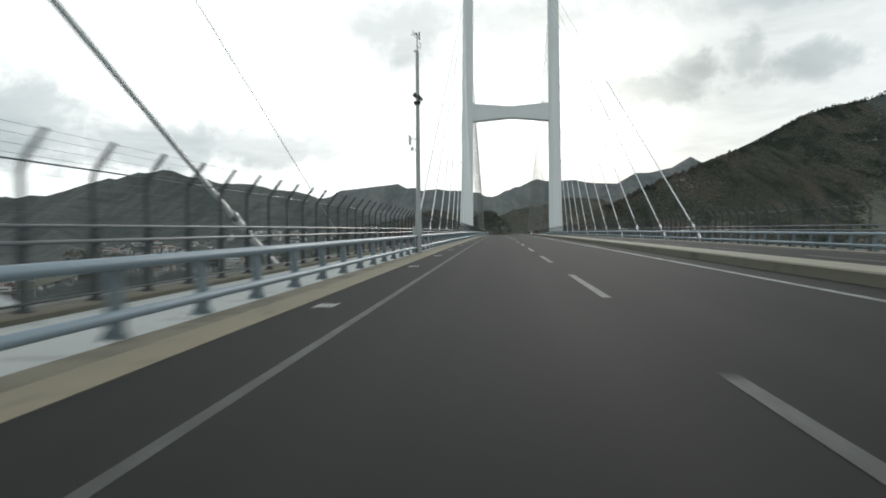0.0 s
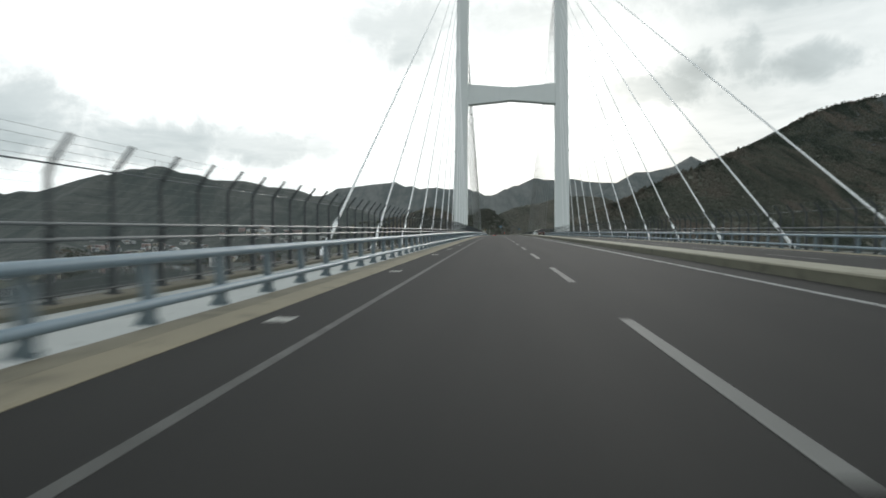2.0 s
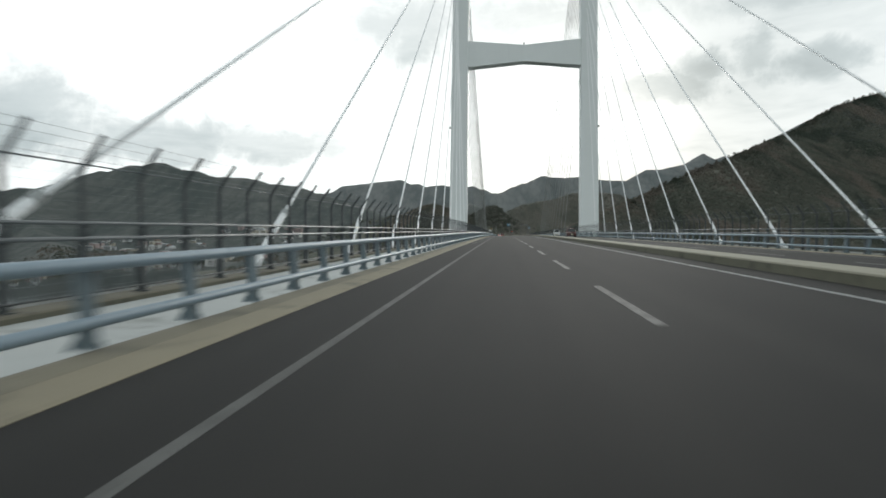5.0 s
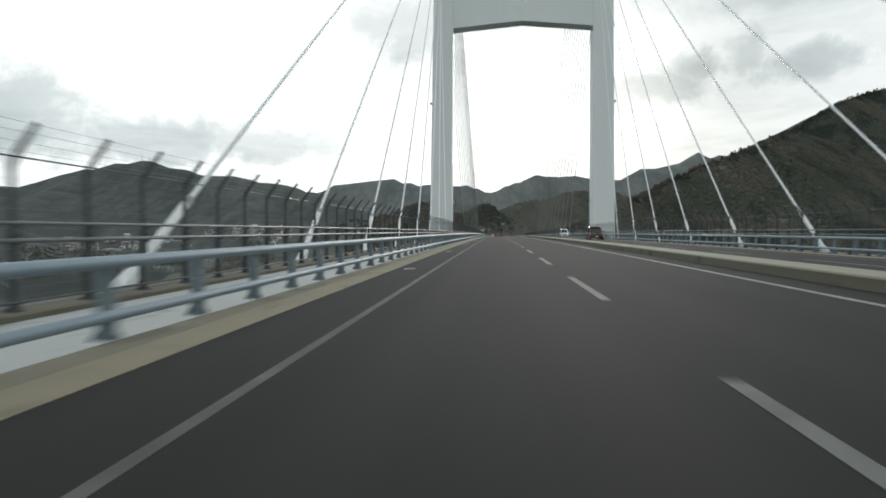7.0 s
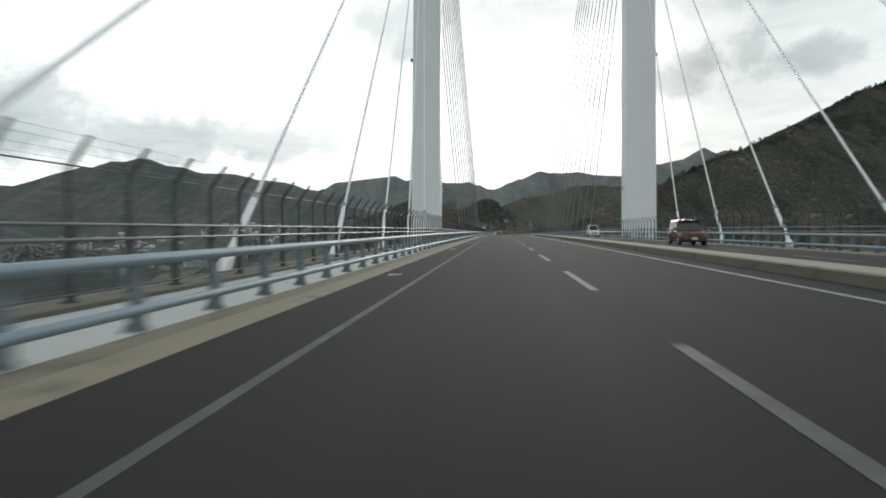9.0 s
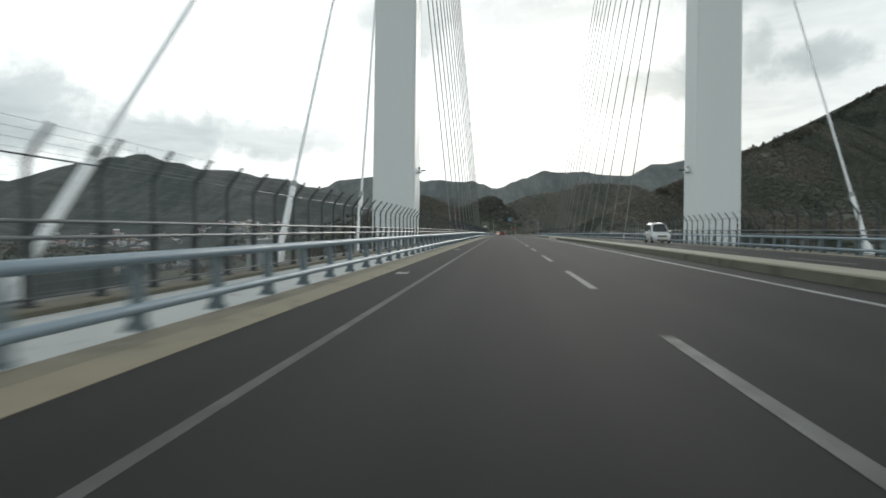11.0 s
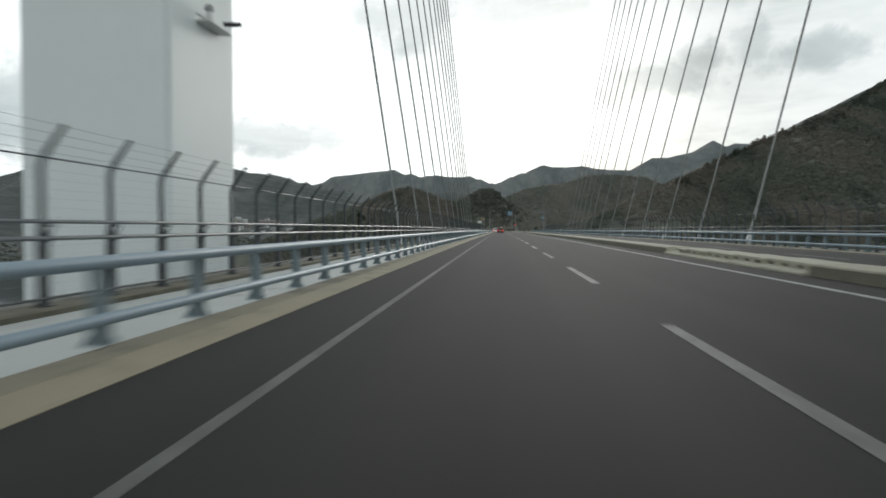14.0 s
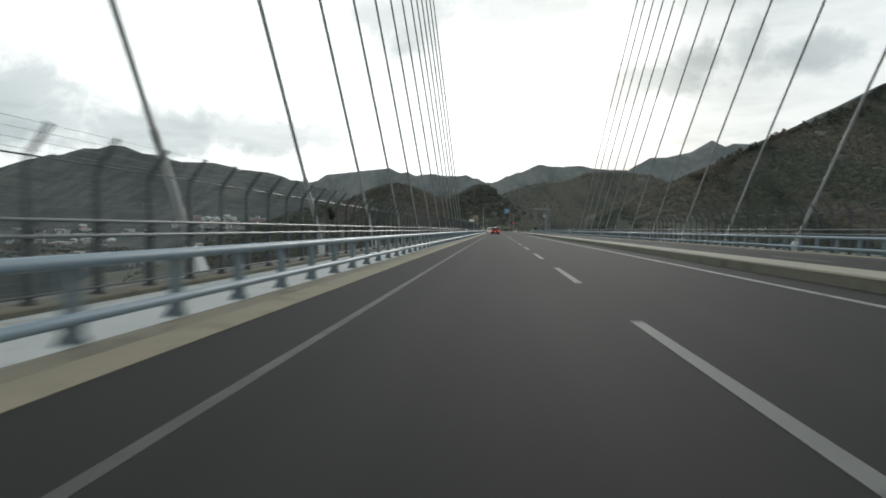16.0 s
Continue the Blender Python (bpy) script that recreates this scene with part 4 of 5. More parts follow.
def obstruction_light(x, z, s):
    g = thing("obstruction_light", (x, TOWER_Y0 + 1.2, z), "small dark obstruction light on the tower leg", "obstruction light")
    y = TOWER_Y0 + 1.2
    bm = bmesh.new()
    box(bm, min(x, x + s * 0.55), max(x, x + s * 0.55), y - 0.25, y + 0.25, z - 0.1, z, 0.02)
    part("bracket", bm, PLASTIC, g)
    bm = bmesh.new()
    tube(bm, [(x + s * 0.35, y, z), (x + s * 0.35, y, z + 0.35), (x + s * 0.35, y, z + 0.5)], [0.2, 0.22, 0.1], 10)
    part("lamp", bm, PLASTIC, g, smooth=True)


xo = leg_x(32.4)[0] - leg_x(32.4)[1]
obstruction_light(xo, 30.9, -1)
obstruction_light(tower_mirror(xo), 30.9, 1)
bm = bmesh.new()
zc = DECK + 56.7
tube(bm, [(TOWER_AXIS, -2.6, zc - 0.05), (TOWER_AXIS, -2.6, zc + 0.9)], [0.25, 0.12], 8)
tube(bm, [(TOWER_AXIS, -2.6, zc + 0.9), (TOWER_AXIS, -2.6, zc + 1.3)], 0.22, 8)
single("beam_light", bm, PLASTIC, "small dark lamp standing on the cross beam", "lamp")
bm = bmesh.new()
for k in range(14):
    xx = TOWER_AXIS + 1.5 + k
    tube(bm, [(xx, -3.9, zc - 0.05 + abs(xx - TOWER_AXIS) * 0.08), (xx, -3.9, zc + 1.0 + abs(xx - TOWER_AXIS) * 0.08)], 0.025, 5)
tube(bm, [(TOWER_AXIS + 1.5, -3.9, zc + 1.1), (TOWER_AXIS + 14.5, -3.9, zc + 2.2)], 0.025, 5)
single("beam_handrail", bm, GALV, "thin steel handrail on the cross beam", "handrail")

# ---- cars ----


def loft(bm, rings):
    vs = [[bm.verts.new(p) for p in r] for r in rings]
    k = len(vs[0])
    for a, b in zip(vs, vs[1:]):
        for i in range(k):
            bm.faces.new((a[i], a[(i + 1) % k], b[(i + 1) % k], b[i]))
    bm.faces.new(vs[0][::-1])
    bm.faces.new(vs[-1])


def pane(bm, corners, thick=0.012):
    """A thin pane over four corners, given round its edge."""
    c = [Vector(v) for v in corners]
    nrm = (c[1] - c[0]).cross(c[3] - c[0]).normalized() * thick
    loft(bm, [[tuple(v) for v in c], [tuple(v + nrm) for v in c]])
    bmesh.ops.recalc_face_normals(bm, faces=bm.faces)


def car(x, y, turn, paint, label, lit_tail=False, tall=1.52, length=3.95, width=1.68, hood=0.95):
    """A small hatchback; its nose points along +Y before it is turned about the vertical."""
    z0 = zr(y) + fall(x) + 0.006
    g = thing("car", (0, 0, 0), label, "car")
    hl, hw = length / 2, width / 2

    def ring(yy, w, zb, zt, r=0.10):
        return [(-w * 0.97, yy, zb + r), (-w + r * 0.8, yy, zb), (w - r * 0.8, yy, zb), (w * 0.97, yy, zb + r), (w, yy, zb * 0.45 + zt * 0.55), (w * 0.97, yy, zt - r), (w * 0.84, yy, zt), (-w * 0.84, yy, zt), (-w * 0.97, yy, zt - r), (-w, yy, zb * 0.45 + zt * 0.55)]

    bm = bmesh.new()
    loft(bm, [ring(-hl, hw * 0.84, 0.36, hood - 0.12), ring(-hl + 0.06, hw * 0.94, 0.28, hood - 0.03), ring(-hl + 0.4, hw, 0.22, hood), ring(0, hw, 0.20, hood + 0.01), ring(hl - 0.95, hw, 0.20, hood),
              ring(hl - 0.45, hw * 0.985, 0.20, hood - 0.07), ring(hl - 0.14, hw * 0.93, 0.20, hood - 0.17), ring(hl - 0.03, hw * 0.86, 0.24, hood - 0.28), ring(hl, hw * 0.78, 0.30, hood - 0.36)])
    part("body", bm, paint, g, smooth=True)
    # cabin: sections across, from the tail to the foot of the windscreen
    c, ct = hw * 0.94, hw * 0.80
    secs = [(-hl + 0.10, -hl + 0.26), (-hl + 0.30, -hl + 0.42), (0.0, 0.0), (hl - 0.95, hl - 1.45), (hl - 0.62, hl - 1.62)]
    bm = bmesh.new()
    rings = []
    for i, (yb, yt) in enumerate(secs):
        zt = tall - (0.09, 0.02, 0.0, 0.02, 0.06)[i]
        zl = hood - 0.04
        k = 0.94 if i in (0, 4) else 1.0
        rings.append([(-c * k, yb, zl), (c * k, yb, zl), (ct * 1.03 * k, yt, zt - 0.13), (ct * 0.80 * k, yt, zt), (-ct * 0.80 * k, yt, zt), (-ct * 1.03 * k, yt, zt - 0.13)])
    loft(bm, rings)
    part("cabin", bm, paint, g, smooth=True)

    def on_side(s, yy, f):
        """A point of the cabin's flank at height share f."""
        return (s * (c + (ct * 1.03 - c) * f + 0.012), yy, hood - 0.04 + (tall - 0.15 - hood + 0.04) * f)

    def spot(w, f):
        """A point of the windscreen, w across, f up."""
        return (w * (c * 0.86 + (ct * 0.84 - c * 0.86) * f), hl - 0.62 - 1.0 * f + 0.016 + 0.05 * (1 - abs(w)), hood - 0.04 + (tall - 0.10 - hood + 0.04) * f + 0.012)

    bm = bmesh.new()
    pane(bm, [spot(-1, 0.08), spot(1, 0.08), spot(0.98, 0.93), spot(-0.98, 0.93)])
    part("windscreen", bm, CAR_GLASS, g, "dark windscreen")
    bm = bmesh.new()
    pane(bm, [(c * 0.84, -hl + 0.105, hood + 0.08), (-c * 0.84, -hl + 0.105, hood + 0.08), (-ct * 0.82, -hl + 0.225, tall - 0.20), (ct * 0.82, -hl + 0.225, tall - 0.20)])
    part("rear_window", bm, CAR_GLASS, g, "dark rear window")
    for s in (-1, 1):
        for y0, y1, t0, t1 in ((-hl + 0.42, -0.32, -hl + 0.55, -0.32), (-0.22, hl - 1.10, -0.22, hl - 1.52)):
            bm = bmesh.new()
            pane(bm, [on_side(s, y0, 0.12), on_side(s, y1, 0.12), on_side(s, t1, 0.95), on_side(s, t0, 0.95)])
            part("side_window", bm, CAR_GLASS, g)
        bm = bmesh.new()
        box(bm, s * (hw + 0.09) - 0.09, s * (hw + 0.09) + 0.09, hl - 1.12, hl - 1.0, hood + 0.02, hood + 0.17, 0.03)
        part("mirror", bm, paint, g)
        bm = bmesh.new()
        loft(bm, [[(s * hw * a, hl - 0.09 + d, hood - 0.37 + e) for a, d, e in ((0.48, 0.05, 0.0), (0.90, -0.16, 0.02), (0.95, -0.30, 0.15), (0.52, -0.03, 0.12))],
                  [(s * hw * a, hl - 0.04 + d, hood - 0.37 + e) for a, d, e in ((0.48, 0.05, 0.0), (0.90, -0.16, 0.02), (0.95, -0.30, 0.15), (0.52, -0.03, 0.12))]])
        part("headlight", bm, LENS, g, "clear headlight")
        bm = bmesh.new()
        box(bm, s * hw * 0.80 - 0.09, s * hw * 0.80 + 0.09, -hl - 0.012, -hl + 0.14, hood - 0.26, hood - 0.04, 0.02)
        part("tail_light", bm, TAIL if lit_tail else SIGN_RED, g, "lit red tail light" if lit_tail else "")
        for yy in (-hl + 0.62, hl - 0.68):
            bm = bmesh.new()
            tube(bm, [(s * (hw - 0.19), yy, 0.30), (s * (hw - 0.17), yy, 0.30), (s * (hw + 0.0), yy, 0.30), (s * (hw + 0.012), yy, 0.30)], [0.27, 0.30, 0.30, 0.27], 18)
            w = part("wheel", bm, DARK, g, "black tyre", smooth=True)
            bm = bmesh.new()
            tube(bm, [(s * (hw - 0.02), yy, 0.30), (s * (hw + 0.02), yy, 0.30)], [0.19, 0.16], 12)
            part("rim", bm, RIM, w)
            bm = bmesh.new()
            tube(bm, [(s * (hw - 0.10), yy, 0.31), (s * (hw + 0.003), yy, 0.31)], [0.36, 0.36], 18)
            part("wheel_arch", bm, PLASTIC, g)
    bm = bmesh.new()
    box(bm, -hw * 0.50, hw * 0.50, hl - 0.08, hl + 0.02, hood - 0.44, hood - 0.30, 0.03)
    part("grille", bm, PLASTIC, g, "black grille")
    bm = bmesh.new()
    box(bm, -hw * 0.60, hw * 0.60, hl - 0.08, hl + 0.012, 0.26, 0.36, 0.03)
    part("air_intake", bm, PLASTIC, g)
    bm = bmesh.new()
    box(bm, -hw * 0.9, hw * 0.9, -hl - 0.03, -hl + 0.1, 0.33, 0.5, 0.03)
    part("rear_bumper", bm, paint, g)
    for yy, zz in ((hl + 0.028, hood - 0.50), (-hl - 0.035, 0.62)):
        bm = bmesh.new()
        box(bm, -0.17, 0.17, yy - 0.008, yy + 0.008, zz - 0.08, zz + 0.08)
        part("number_plate", bm, PLATE, g)
    g.matrix_world = pose(x, y, z0, 0, 0, turn)
    return g


car(12.2, -82.0, 180, CAR_BROWN, "maroon hatchback in the oncoming lane", tall=1.64, length=3.6)
car(14.3, -23.6, 180, CAR_WHITE, "white tall hatchback in the oncoming lane", tall=1.84, length=3.75, width=1.66, hood=1.02)
car(-0.3, 146.0, 0, CAR_RED, "red car with lit tail lights on the road", True)
car(-2.0, 205.0, 0, CAR_WHITE, "white car with lit tail lights on the road", True, tall=1.6)

# ---- the far end of the bridge ----


def portal():
    y = 217.0
    z0, z1 = zr(y) - 0.1, 2.6
    g = thing("portal_frame", (13.6, y, z0), "plain grey steel portal frame beside the road", "portal frame")
    for x in (11.3, 15.2, 15.9):
        bm = bmesh.new()
        tube(bm, [(x, y, z0), (x, y, z1)], 0.14, 8)
        part("post", bm, WIRE, g, smooth=True)
    bm = bmesh.new()
    box(bm, 10.9, 16.0, y - 0.16, y + 0.16, z1 - 0.2, z1 + 0.25, 0.03)
    part("beam", bm, WIRE, g)


portal()


def sign_post(x, y, ztop, face, w, h, label, name="road_sign"):
    z0 = zr(y) - 0.3
    g = thing(name, (x, y, z0), label, "road sign")
    bm = bmesh.new()
    tube(bm, [(x + w * 0.55, y, z0), (x + w * 0.55, y, ztop)], 0.09, 8)
    tube(bm, [(x + w * 0.55, y, ztop - h * 0.5), (x, y, ztop - h * 0.5)], 0.06, 6)
    part("post", bm, GALV, g)
    bm = bmesh.new()
    box(bm, x - w / 2, x + w / 2, y - 0.09, y - 0.05, ztop - h, ztop, 0.01)
    panel = part("panel", bm, face, g)
    if face is SIGN_BLUE:
        bm = bmesh.new()
        for k, (a, b) in enumerate(((0.25, 0.75), (0.2, 0.6), (0.3, 0.8))):
            box(bm, x - w / 2 + w * a, x - w / 2 + w * b, y - 0.1, y - 0.092, ztop - h * (0.3 + 0.22 * k) - 0.07, ztop - h * (0.3 + 0.22 * k) + 0.07)
        part("writing_bar", bm, SIGN_WHITE, panel)


sign_post(3.9, 288.0, 3.9, SIGN_BLUE, 2.0, 2.0, "square blue road sign with white bars on a pole")
sign_post(-8.6, 238.0, -0.6, SIGN_WHITE, 1.5, 0.8, "small white sign board beside the road")
sign_post(-8.2, 262.0, 0.7, SIGN_YELLOW, 1.4, 1.0, "small ochre sign board beside the road")
sign_post(19.2, 285.0, 1.6, SIGN_BLUE, 1.2, 1.4, "small blue road sign beside the road")


def street_lamp(x, y, h, s):
    z0 = zr(y) - 0.4
    g = thing("street_lamp", (x, y, z0), "tall grey street lamp with a short arm", "street lamp", "street lamps at the bridge end")
    bm = bmesh.new()
    tube(bm, [(x, y, z0), (x, y, z0 + h - 0.6), (x + s * 0.3, y, z0 + h - 0.1), (x + s * 1.6, y, z0 + h)], [0.11, 0.08, 0.06, 0.05], 8)
    part("pole", bm, GALV, g, smooth=True)
    bm = bmesh.new()
    box(bm, min(x + s * 1.4, x + s * 2.1), max(x + s * 1.4, x + s * 2.1), y - 0.14, y + 0.14, z0 + h - 0.1, z0 + h + 0.04, 0.03)
    part("lantern", bm, GALV, g)


street_lamp(-4.7, 244.0, 9.2, 1)
street_lamp(7.0, 300.0, 9.2, -1)


def signal(x, y):
    z0 = zr(y) - 0.2
    g = thing("traffic_signal", (x, y, z0), "traffic signal on a pole showing red", "traffic signal")
    bm = bmesh.new()
    tube(bm, [(x, y, z0), (x, y, z0 + 4.4)], 0.09, 8)
    part("pole", bm, SIGN_RED, g)
    bm = bmesh.new()
    box(bm, x - 0.75, x + 0.75, y - 0.2, y - 0.05, z0 + 3.7, z0 + 4.2, 0.05)
    part("case", bm, PLASTIC, g)
    for k in (-1, 0, 1):
        bm = bmesh.new()
        tube(bm, [(x + 0.45 * k, y - 0.2, z0 + 3.95), (x + 0.45 * k, y - 0.26, z0 + 3.95)], 0.17, 12)
        part("lens", bm, SIGNAL_RED if k == 1 else PLASTIC, g, "lit red lens" if k == 1 else "")


signal(6.2, 292.0)


def delineator(x, y):
    z0 = zr(y) - 0.1
    bm = bmesh.new()
    tube(bm, [(x, y, z0), (x, y, z0 + 1.15), (x, y, z0 + 1.25)], [0.09, 0.09, 0.05], 8)
    single("delineator", bm, SIGN_WHITE, "white plastic delineator post beside the road", "delineator", "delineators of the road", smooth=True)


for x, y in ((-8.6, 150.0), (21.2, 150.0), (19.7, 195.0), (-7.4, 176.0), (0.4 + 5.9, 265.0), (6.4, 232.0)):
    delineator(x, y)

# ---- town across the bay ----


def house(x, y, w, d, h, wall, roof, flat, turn):
    z = land(x, y) - 1.0
    g = thing("house", (0, 0, 0), ("flat-roofed %s building in the town" if flat else "gabled house with %s walls in the town") % wall.name.split("_")[-1], "house", "houses of the town")
    bm = bmesh.new()
    box(bm, -w / 2, w / 2, -d / 2, d / 2, 0, h + 1)
    part("wall", bm, wall, g)
    bm = bmesh.new()
    if flat:
        box(bm, -w / 2 - 0.2, w / 2 + 0.2, -d / 2 - 0.2, d / 2 + 0.2, h + 1, h + 1.5)
    else:
        prism(bm, [(-w / 2 - 0.6, h + 0.9), (w / 2 + 0.6, h + 0.9), (0, h + 1 + w * 0.28)], -d / 2 - 0.5, d / 2 + 0.5)
    part("roof", bm, roof, g)
    for k in range(max(1, int(h // 3))):
        bm = bmesh.new()
        box(bm, -w * 0.4, w * 0.4, -d / 2 - 0.05, -d / 2 + 0.02, 1.9 + 3 * k, 3.1 + 3 * k)
        part("window", bm, WINDOW, g)
    g.matrix_world = pose(x, y, z, 0, 0, turn)


rng = random.Random(11)
built = 0
for _try in range(9000):
    # two quarters at the foot of the left hill, and scattered houses on the shore
    if built < 46:
        a, r, lo, hi = rng.uniform(-38, -28.5), rng.uniform(1100, 1950), -0.036, -0.017
    elif built < 78:
        a, r, lo, hi = rng.uniform(-27, -20), rng.uniform(900, 1900), -0.016, -0.001
    else:
        a, r, lo, hi = rng.uniform(-38, -16), rng.uniform(1000, 1800), -0.06, -0.01
    x, y = r * math.sin(radians(a)), r * math.cos(radians(a))
    if built >= 100 or not lo < land(x, y) / r < hi:
        continue
    built += 1
    flat = rng.random() < 0.5
    house(x, y, rng.uniform(8, 13) * ((4.5 if built % 6 == 0 else 1.6) if flat else 1), rng.uniform(8, 14), rng.choice((3.2, 6, 6, 9)) * (1.2 if flat else 1), rng.choice(HOUSE[:1] + HOUSE), ROOF[2] if flat else rng.choice(ROOF), flat, rng.uniform(-40, 40))

# a long white hall above the shore
house(-623, 1401, 30, 14, 7, HOUSE[0], ROOF[2], True, 20)
# the low port below the bridge
for k in range(46):
    i = rng.randrange(len(PORT) - 1)
    f, off = rng.random(), rng.uniform(-38, 38)
    x, y = PORT[i][0] + (PORT[i + 1][0] - PORT[i][0]) * f + off, PORT[i][1] + (PORT[i + 1][1] - PORT[i][1]) * f
    if land(x, y) > SEA + 1.5:
        flat = rng.random() < 0.45
        house(x, y, rng.uniform(8, 14) * (2.2 if flat else 1), rng.uniform(8, 13), rng.choice((3.2, 4, 6, 6, 9)), rng.choice(HOUSE), rng.choice(ROOF), flat, rng.uniform(0, 60))

# masts on the left hill
for k, (dx, h) in enumerate(((0, 26), (26, 17))):
    x, y = -1241 + dx, 2060
    z = land(x, y) - 2
    bm = bmesh.new()
    tube(bm, [(x, y, z), (x, y, z + h)], [0.9, 0.4], 6)
    tube(bm, [(x - 2, y, z + h * 0.7), (x + 2, y, z + h * 0.7)], 0.7, 6)
    single("radio_mast", bm, GALV, "thin radio mast on the hill top", "radio mast", "masts on the hill")

# ---- trees on the near slopes ----


def crown(seed):
    """An uneven crown about one unit wide, foot at the origin: a core and many leaf sprays that stand off it."""
    r = random.Random(seed)
    bm = bmesh.new()
    made = bmesh.ops.create_icosphere(bm, subdivisions=1, radius=1.0)
    lobes = [(Vector((r.uniform(-0.24, 0.24), r.uniform(-0.24, 0.24), r.uniform(0.32, 0.66))), r.uniform(0.20, 0.32)) for _ in range(6)]
    mid = Vector((0, 0, 0.42))
    for v in made["verts"]:
        d = v.co.normalized()
        reach = 0.24
        for c, rad in lobes:
            k = d.dot(c - mid)
            off = (c - mid).length_squared - k * k
            if off < rad * rad:
                reach = max(reach, k + math.sqrt(rad * rad - off))
        v.co = mid + d * reach * r.uniform(0.80, 1.05)
    bm.verts.index_update()
    verts = [tuple(v.co) for v in bm.verts]
    faces = [[v.index for v in f.verts] for f in bm.faces]
    bm.free()
    for k in range(18):
        c, rad = lobes[k % 6]
        d = Vector((r.gauss(0, 1), r.gauss(0, 1), r.gauss(0.8, 0.8))).normalized()
        p = c + d * rad
        t = d.cross(Vector((r.gauss(0, 1), r.gauss(0, 1), r.gauss(0, 1)))).normalized()
        u = (d.cross(t) + d * r.uniform(0.2, 0.9)).normalized()
        s1, s2 = r.uniform(0.05, 0.10), r.uniform(0.06, 0.12)
        b = len(verts)
        verts += [tuple(p + t * s1 - u * s2 * 0.5), tuple(p + u * s2), tuple(p - t * s1 - u * s2 * 0.5)]
        faces.append([b, b + 1, b + 2])
    return np.array(verts), np.array(faces)


def woods(name, label, count, place, size, leaves):
    rg = random.Random(5)
    kinds = [crown(s) for s in range(9)]
    allv, allf, base = [], [], 0
    tries = 0
    while len(allv) < count and tries < count * 12:
        tries += 1
        x, y = place(rg)
        if abs(x - AXIS) < 24 and y < 385:
            continue
        z = land(x, y)
        if z < -64:
            continue
        vs, fs = rg.choice(kinds)
        w = rg.uniform(*size)
        a = rg.uniform(0, 6.28)
        ca, sa = math.cos(a), math.sin(a)
        hgt = w * rg.uniform(0.6, 1.1)
        p = np.stack([(vs[:, 0] * ca - vs[:, 1] * sa) * w + x, (vs[:, 0] * sa + vs[:, 1] * ca) * w + y, vs[:, 2] * hgt + z - 0.58 * hgt], 1)
        allv.append(p)
        allf.append(fs + base)
        base += len(vs)
    v, f = np.concatenate(allv), np.concatenate(allf)
    me = bpy.data.meshes.new(name)
    me.vertices.add(len(v))
    me.vertices.foreach_set("co", v.ravel())
    me.loops.add(f.size)
    me.loops.foreach_set("vertex_index", f.ravel().astype(np.int32))
    me.polygons.add(len(f))
    me.polygons.foreach_set("loop_start", np.arange(0, f.size, 3, dtype=np.int32))
    me.polygons.foreach_set("loop_total", np.full(len(f), 3, dtype=np.int32))
    me.update(calc_edges=True)
    me.validate()
    me.shade_smooth()
    me.materials.append(leaves)
    tagged(new(name, me), label, "woods", kind="stuff")


def along(line, spread, front):
    """Random places on the side of a crest line that faces the bridge."""
    spans = [math.hypot(q[0] - p[0], q[1] - p[1]) for p, q in zip(line, line[1:])]

    def pick(rg):
        i = rg.choices(range(len(spans)), spans)[0]
        k = rg.random()
        x = line[i][0] + (line[i + 1][0] - line[i][0]) * k
        y = line[i][1] + (line[i + 1][1] - line[i][1]) * k
        return x + rg.gauss(0, spread * 0.3), y - rg.random() ** 1.15 * front + rg.uniform(0, 12)
    return pick


woods("hillside_woods", "dense mixed woods in dark green and brown on the hillside", 33000, along(RIGHT_HILL[:-3], 40, 300), (3.0, 9.0), LEAVES)
woods("hill_foot_woods", "brownish woods at the foot of the hill", 2600, lambda rg: (rg.uniform(45, 190), rg.uniform(300, 500)), (3.5, 7.5), LEAVES)
woods("middle_woods", "dense autumn woods, paled by painted haze, on the lower hills behind the bridge", 7500, along(MID_HILL, 30, 190), (3.5, 7.5), HAZY_AUTUMN)
woods("left_woods", "hazy brown and green woods on the low hills behind the bridge", 3600, along(MID_LEFT, 25, 150), (3.5, 7.5), LEAVES)
woods("near_left_woods", "dark green scrub on the rise beside the side span", 1700, along(NEAR_LEFT, 14, 70), (2.5, 5), LEAVES)
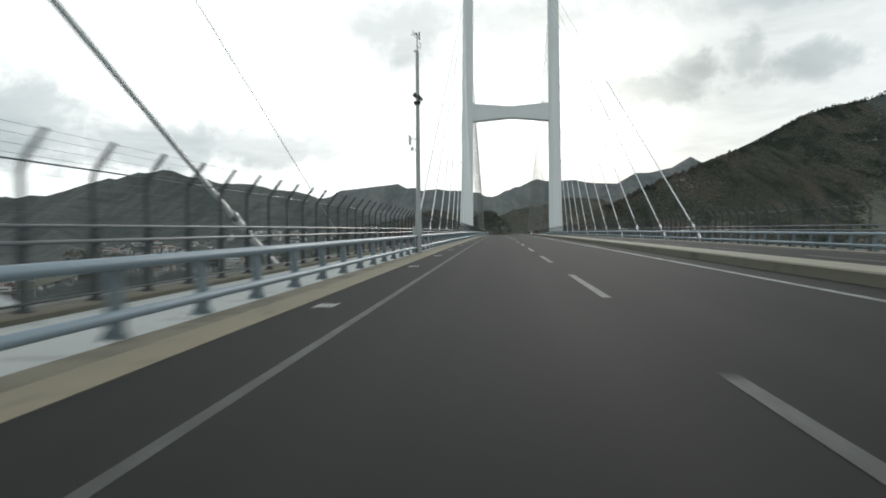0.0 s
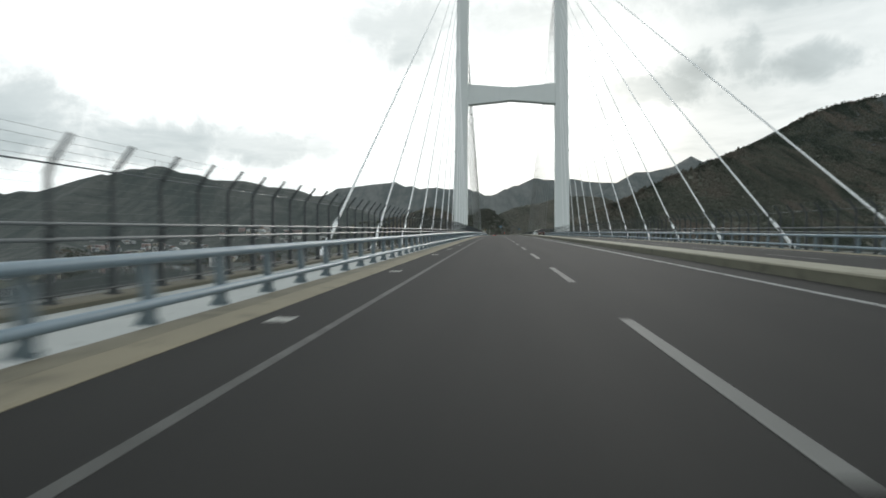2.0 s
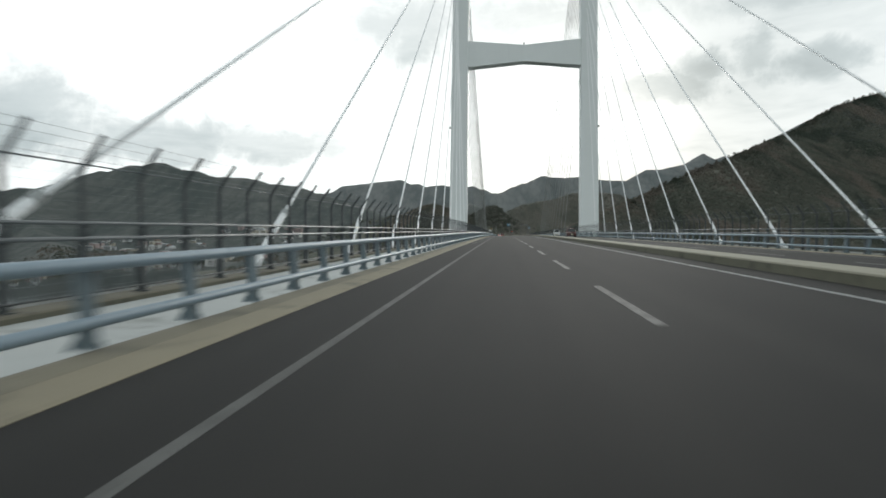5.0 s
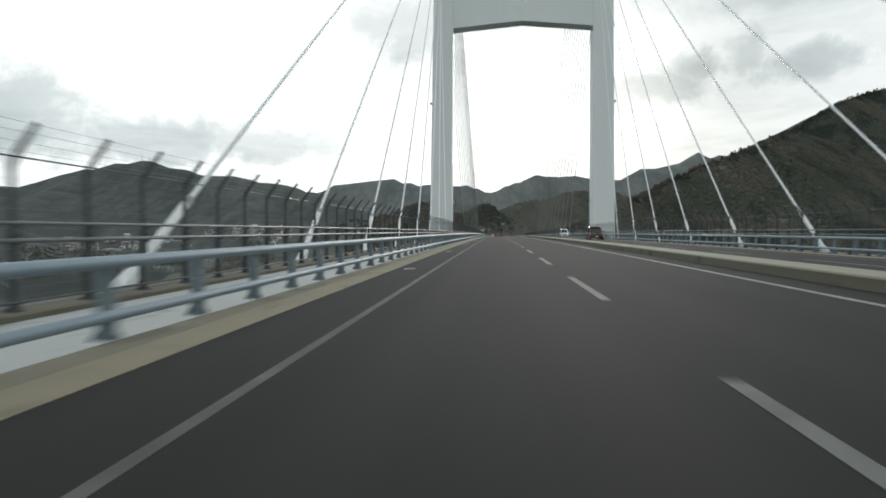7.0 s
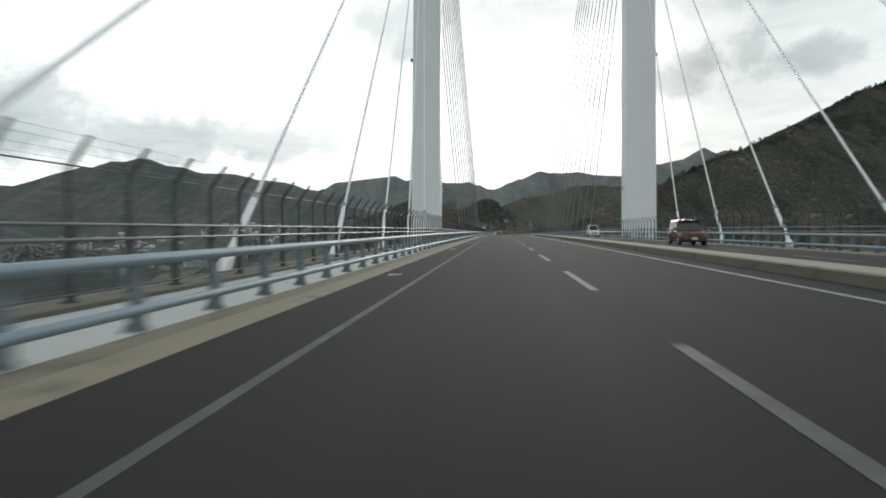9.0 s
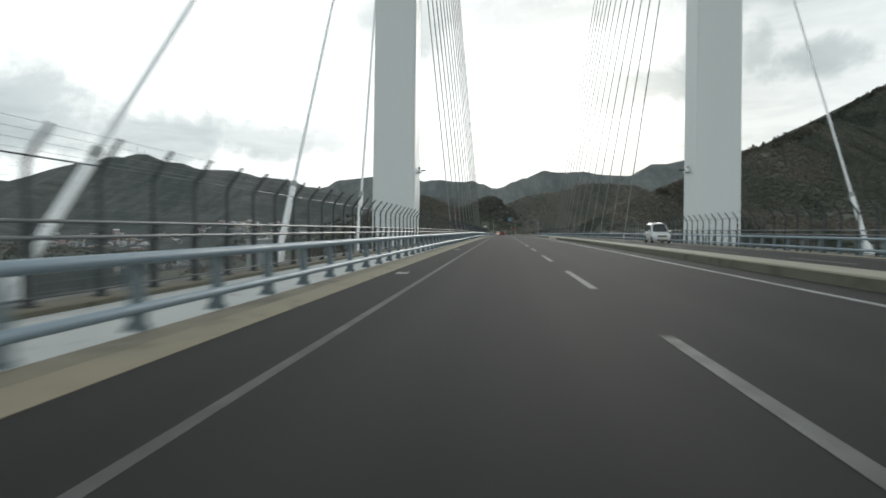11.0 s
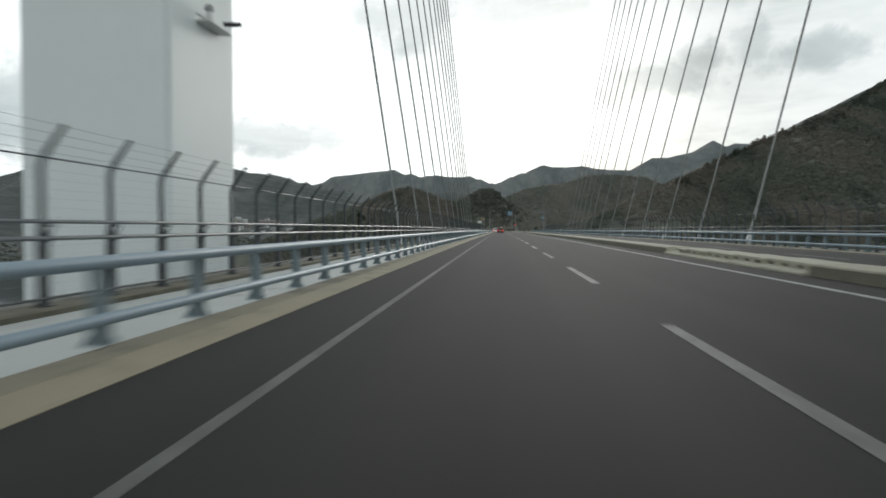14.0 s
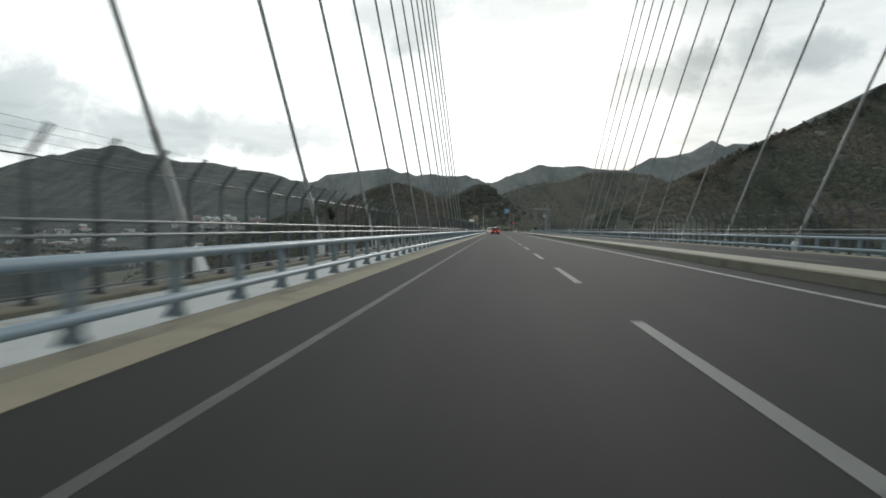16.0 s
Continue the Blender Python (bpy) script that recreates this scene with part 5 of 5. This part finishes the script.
woods("knoll_trees", "dark evergreen trees on the knoll at the bridge end", 520, lambda rg: (rg.gauss(-9, 13), 480 - abs(rg.gauss(0, 14))), (3.5, 8), EVERGREEN)
woods("shore_woods", "woods on the low shore below the bridge", 2600, lambda rg: (rg.uniform(-900, -130), rg.uniform(620, 1200)), (6, 13), LEAVES)


def crest_trees(name, label, line, count, size, seed):
    """Trees along a crest line: thin trunks and crowns of many small leaf clumps with gaps between them."""
    rg = random.Random(seed)
    verts, faces = [], []
    for _ in range(count):
        i = rg.randrange(len(line) - 1)
        k = rg.random()
        x = line[i][0] + (line[i + 1][0] - line[i][0]) * k + rg.gauss(0, 3)
        y = line[i][1] + (line[i + 1][1] - line[i][1]) * k + rg.uniform(-14, 6)
        z = land(x, y) - 0.5
        h = rg.uniform(*size)
        w = h * rg.uniform(0.45, 0.75)
        b = len(verts)
        for q in range(3):
            verts.append((x + 0.16 * math.cos(q * 2.1), y + 0.16 * math.sin(q * 2.1), z))
        verts.append((x, y, z + h * 0.8))
        faces += [(b, b + 1, b + 3), (b + 1, b + 2, b + 3), (b + 2, b, b + 3)]
        for _c in range(34):
            u, a = rg.random(), rg.uniform(0, 6.283)
            r = w * math.sqrt(rg.random()) * (1 - 0.75 * u)
            cx, cy, cz = x + r * math.cos(a), y + r * math.sin(a), z + h * (0.25 + 0.75 * u)
            s = rg.uniform(0.35, 0.8)
            b = len(verts)
            for dx, dy, dz in ((1, 0, 0), (-1, 0.3, 0.1), (0, 1, -0.1), (0, -1, 0), (0, 0, 0.8), (0, 0, -0.6)):
                verts.append((cx + s * dx * rg.uniform(0.6, 1.3), cy + s * dy * rg.uniform(0.6, 1.3), cz + s * dz * rg.uniform(0.6, 1.3)))
            faces += [(b, b + 2, b + 4), (b + 2, b + 1, b + 4), (b + 1, b + 3, b + 4), (b + 3, b, b + 4), (b + 2, b, b + 5), (b + 1, b + 2, b + 5), (b + 3, b + 1, b + 5), (b, b + 3, b + 5)]
    tagged(new(name, mesh_of(name, verts, faces, LEAVES)), label, "trees", kind="stuff")


crest_trees("crest_trees", "uneven fringe of trees along the hill crest", RIGHT_HILL, 520, (3, 6.5), 3)
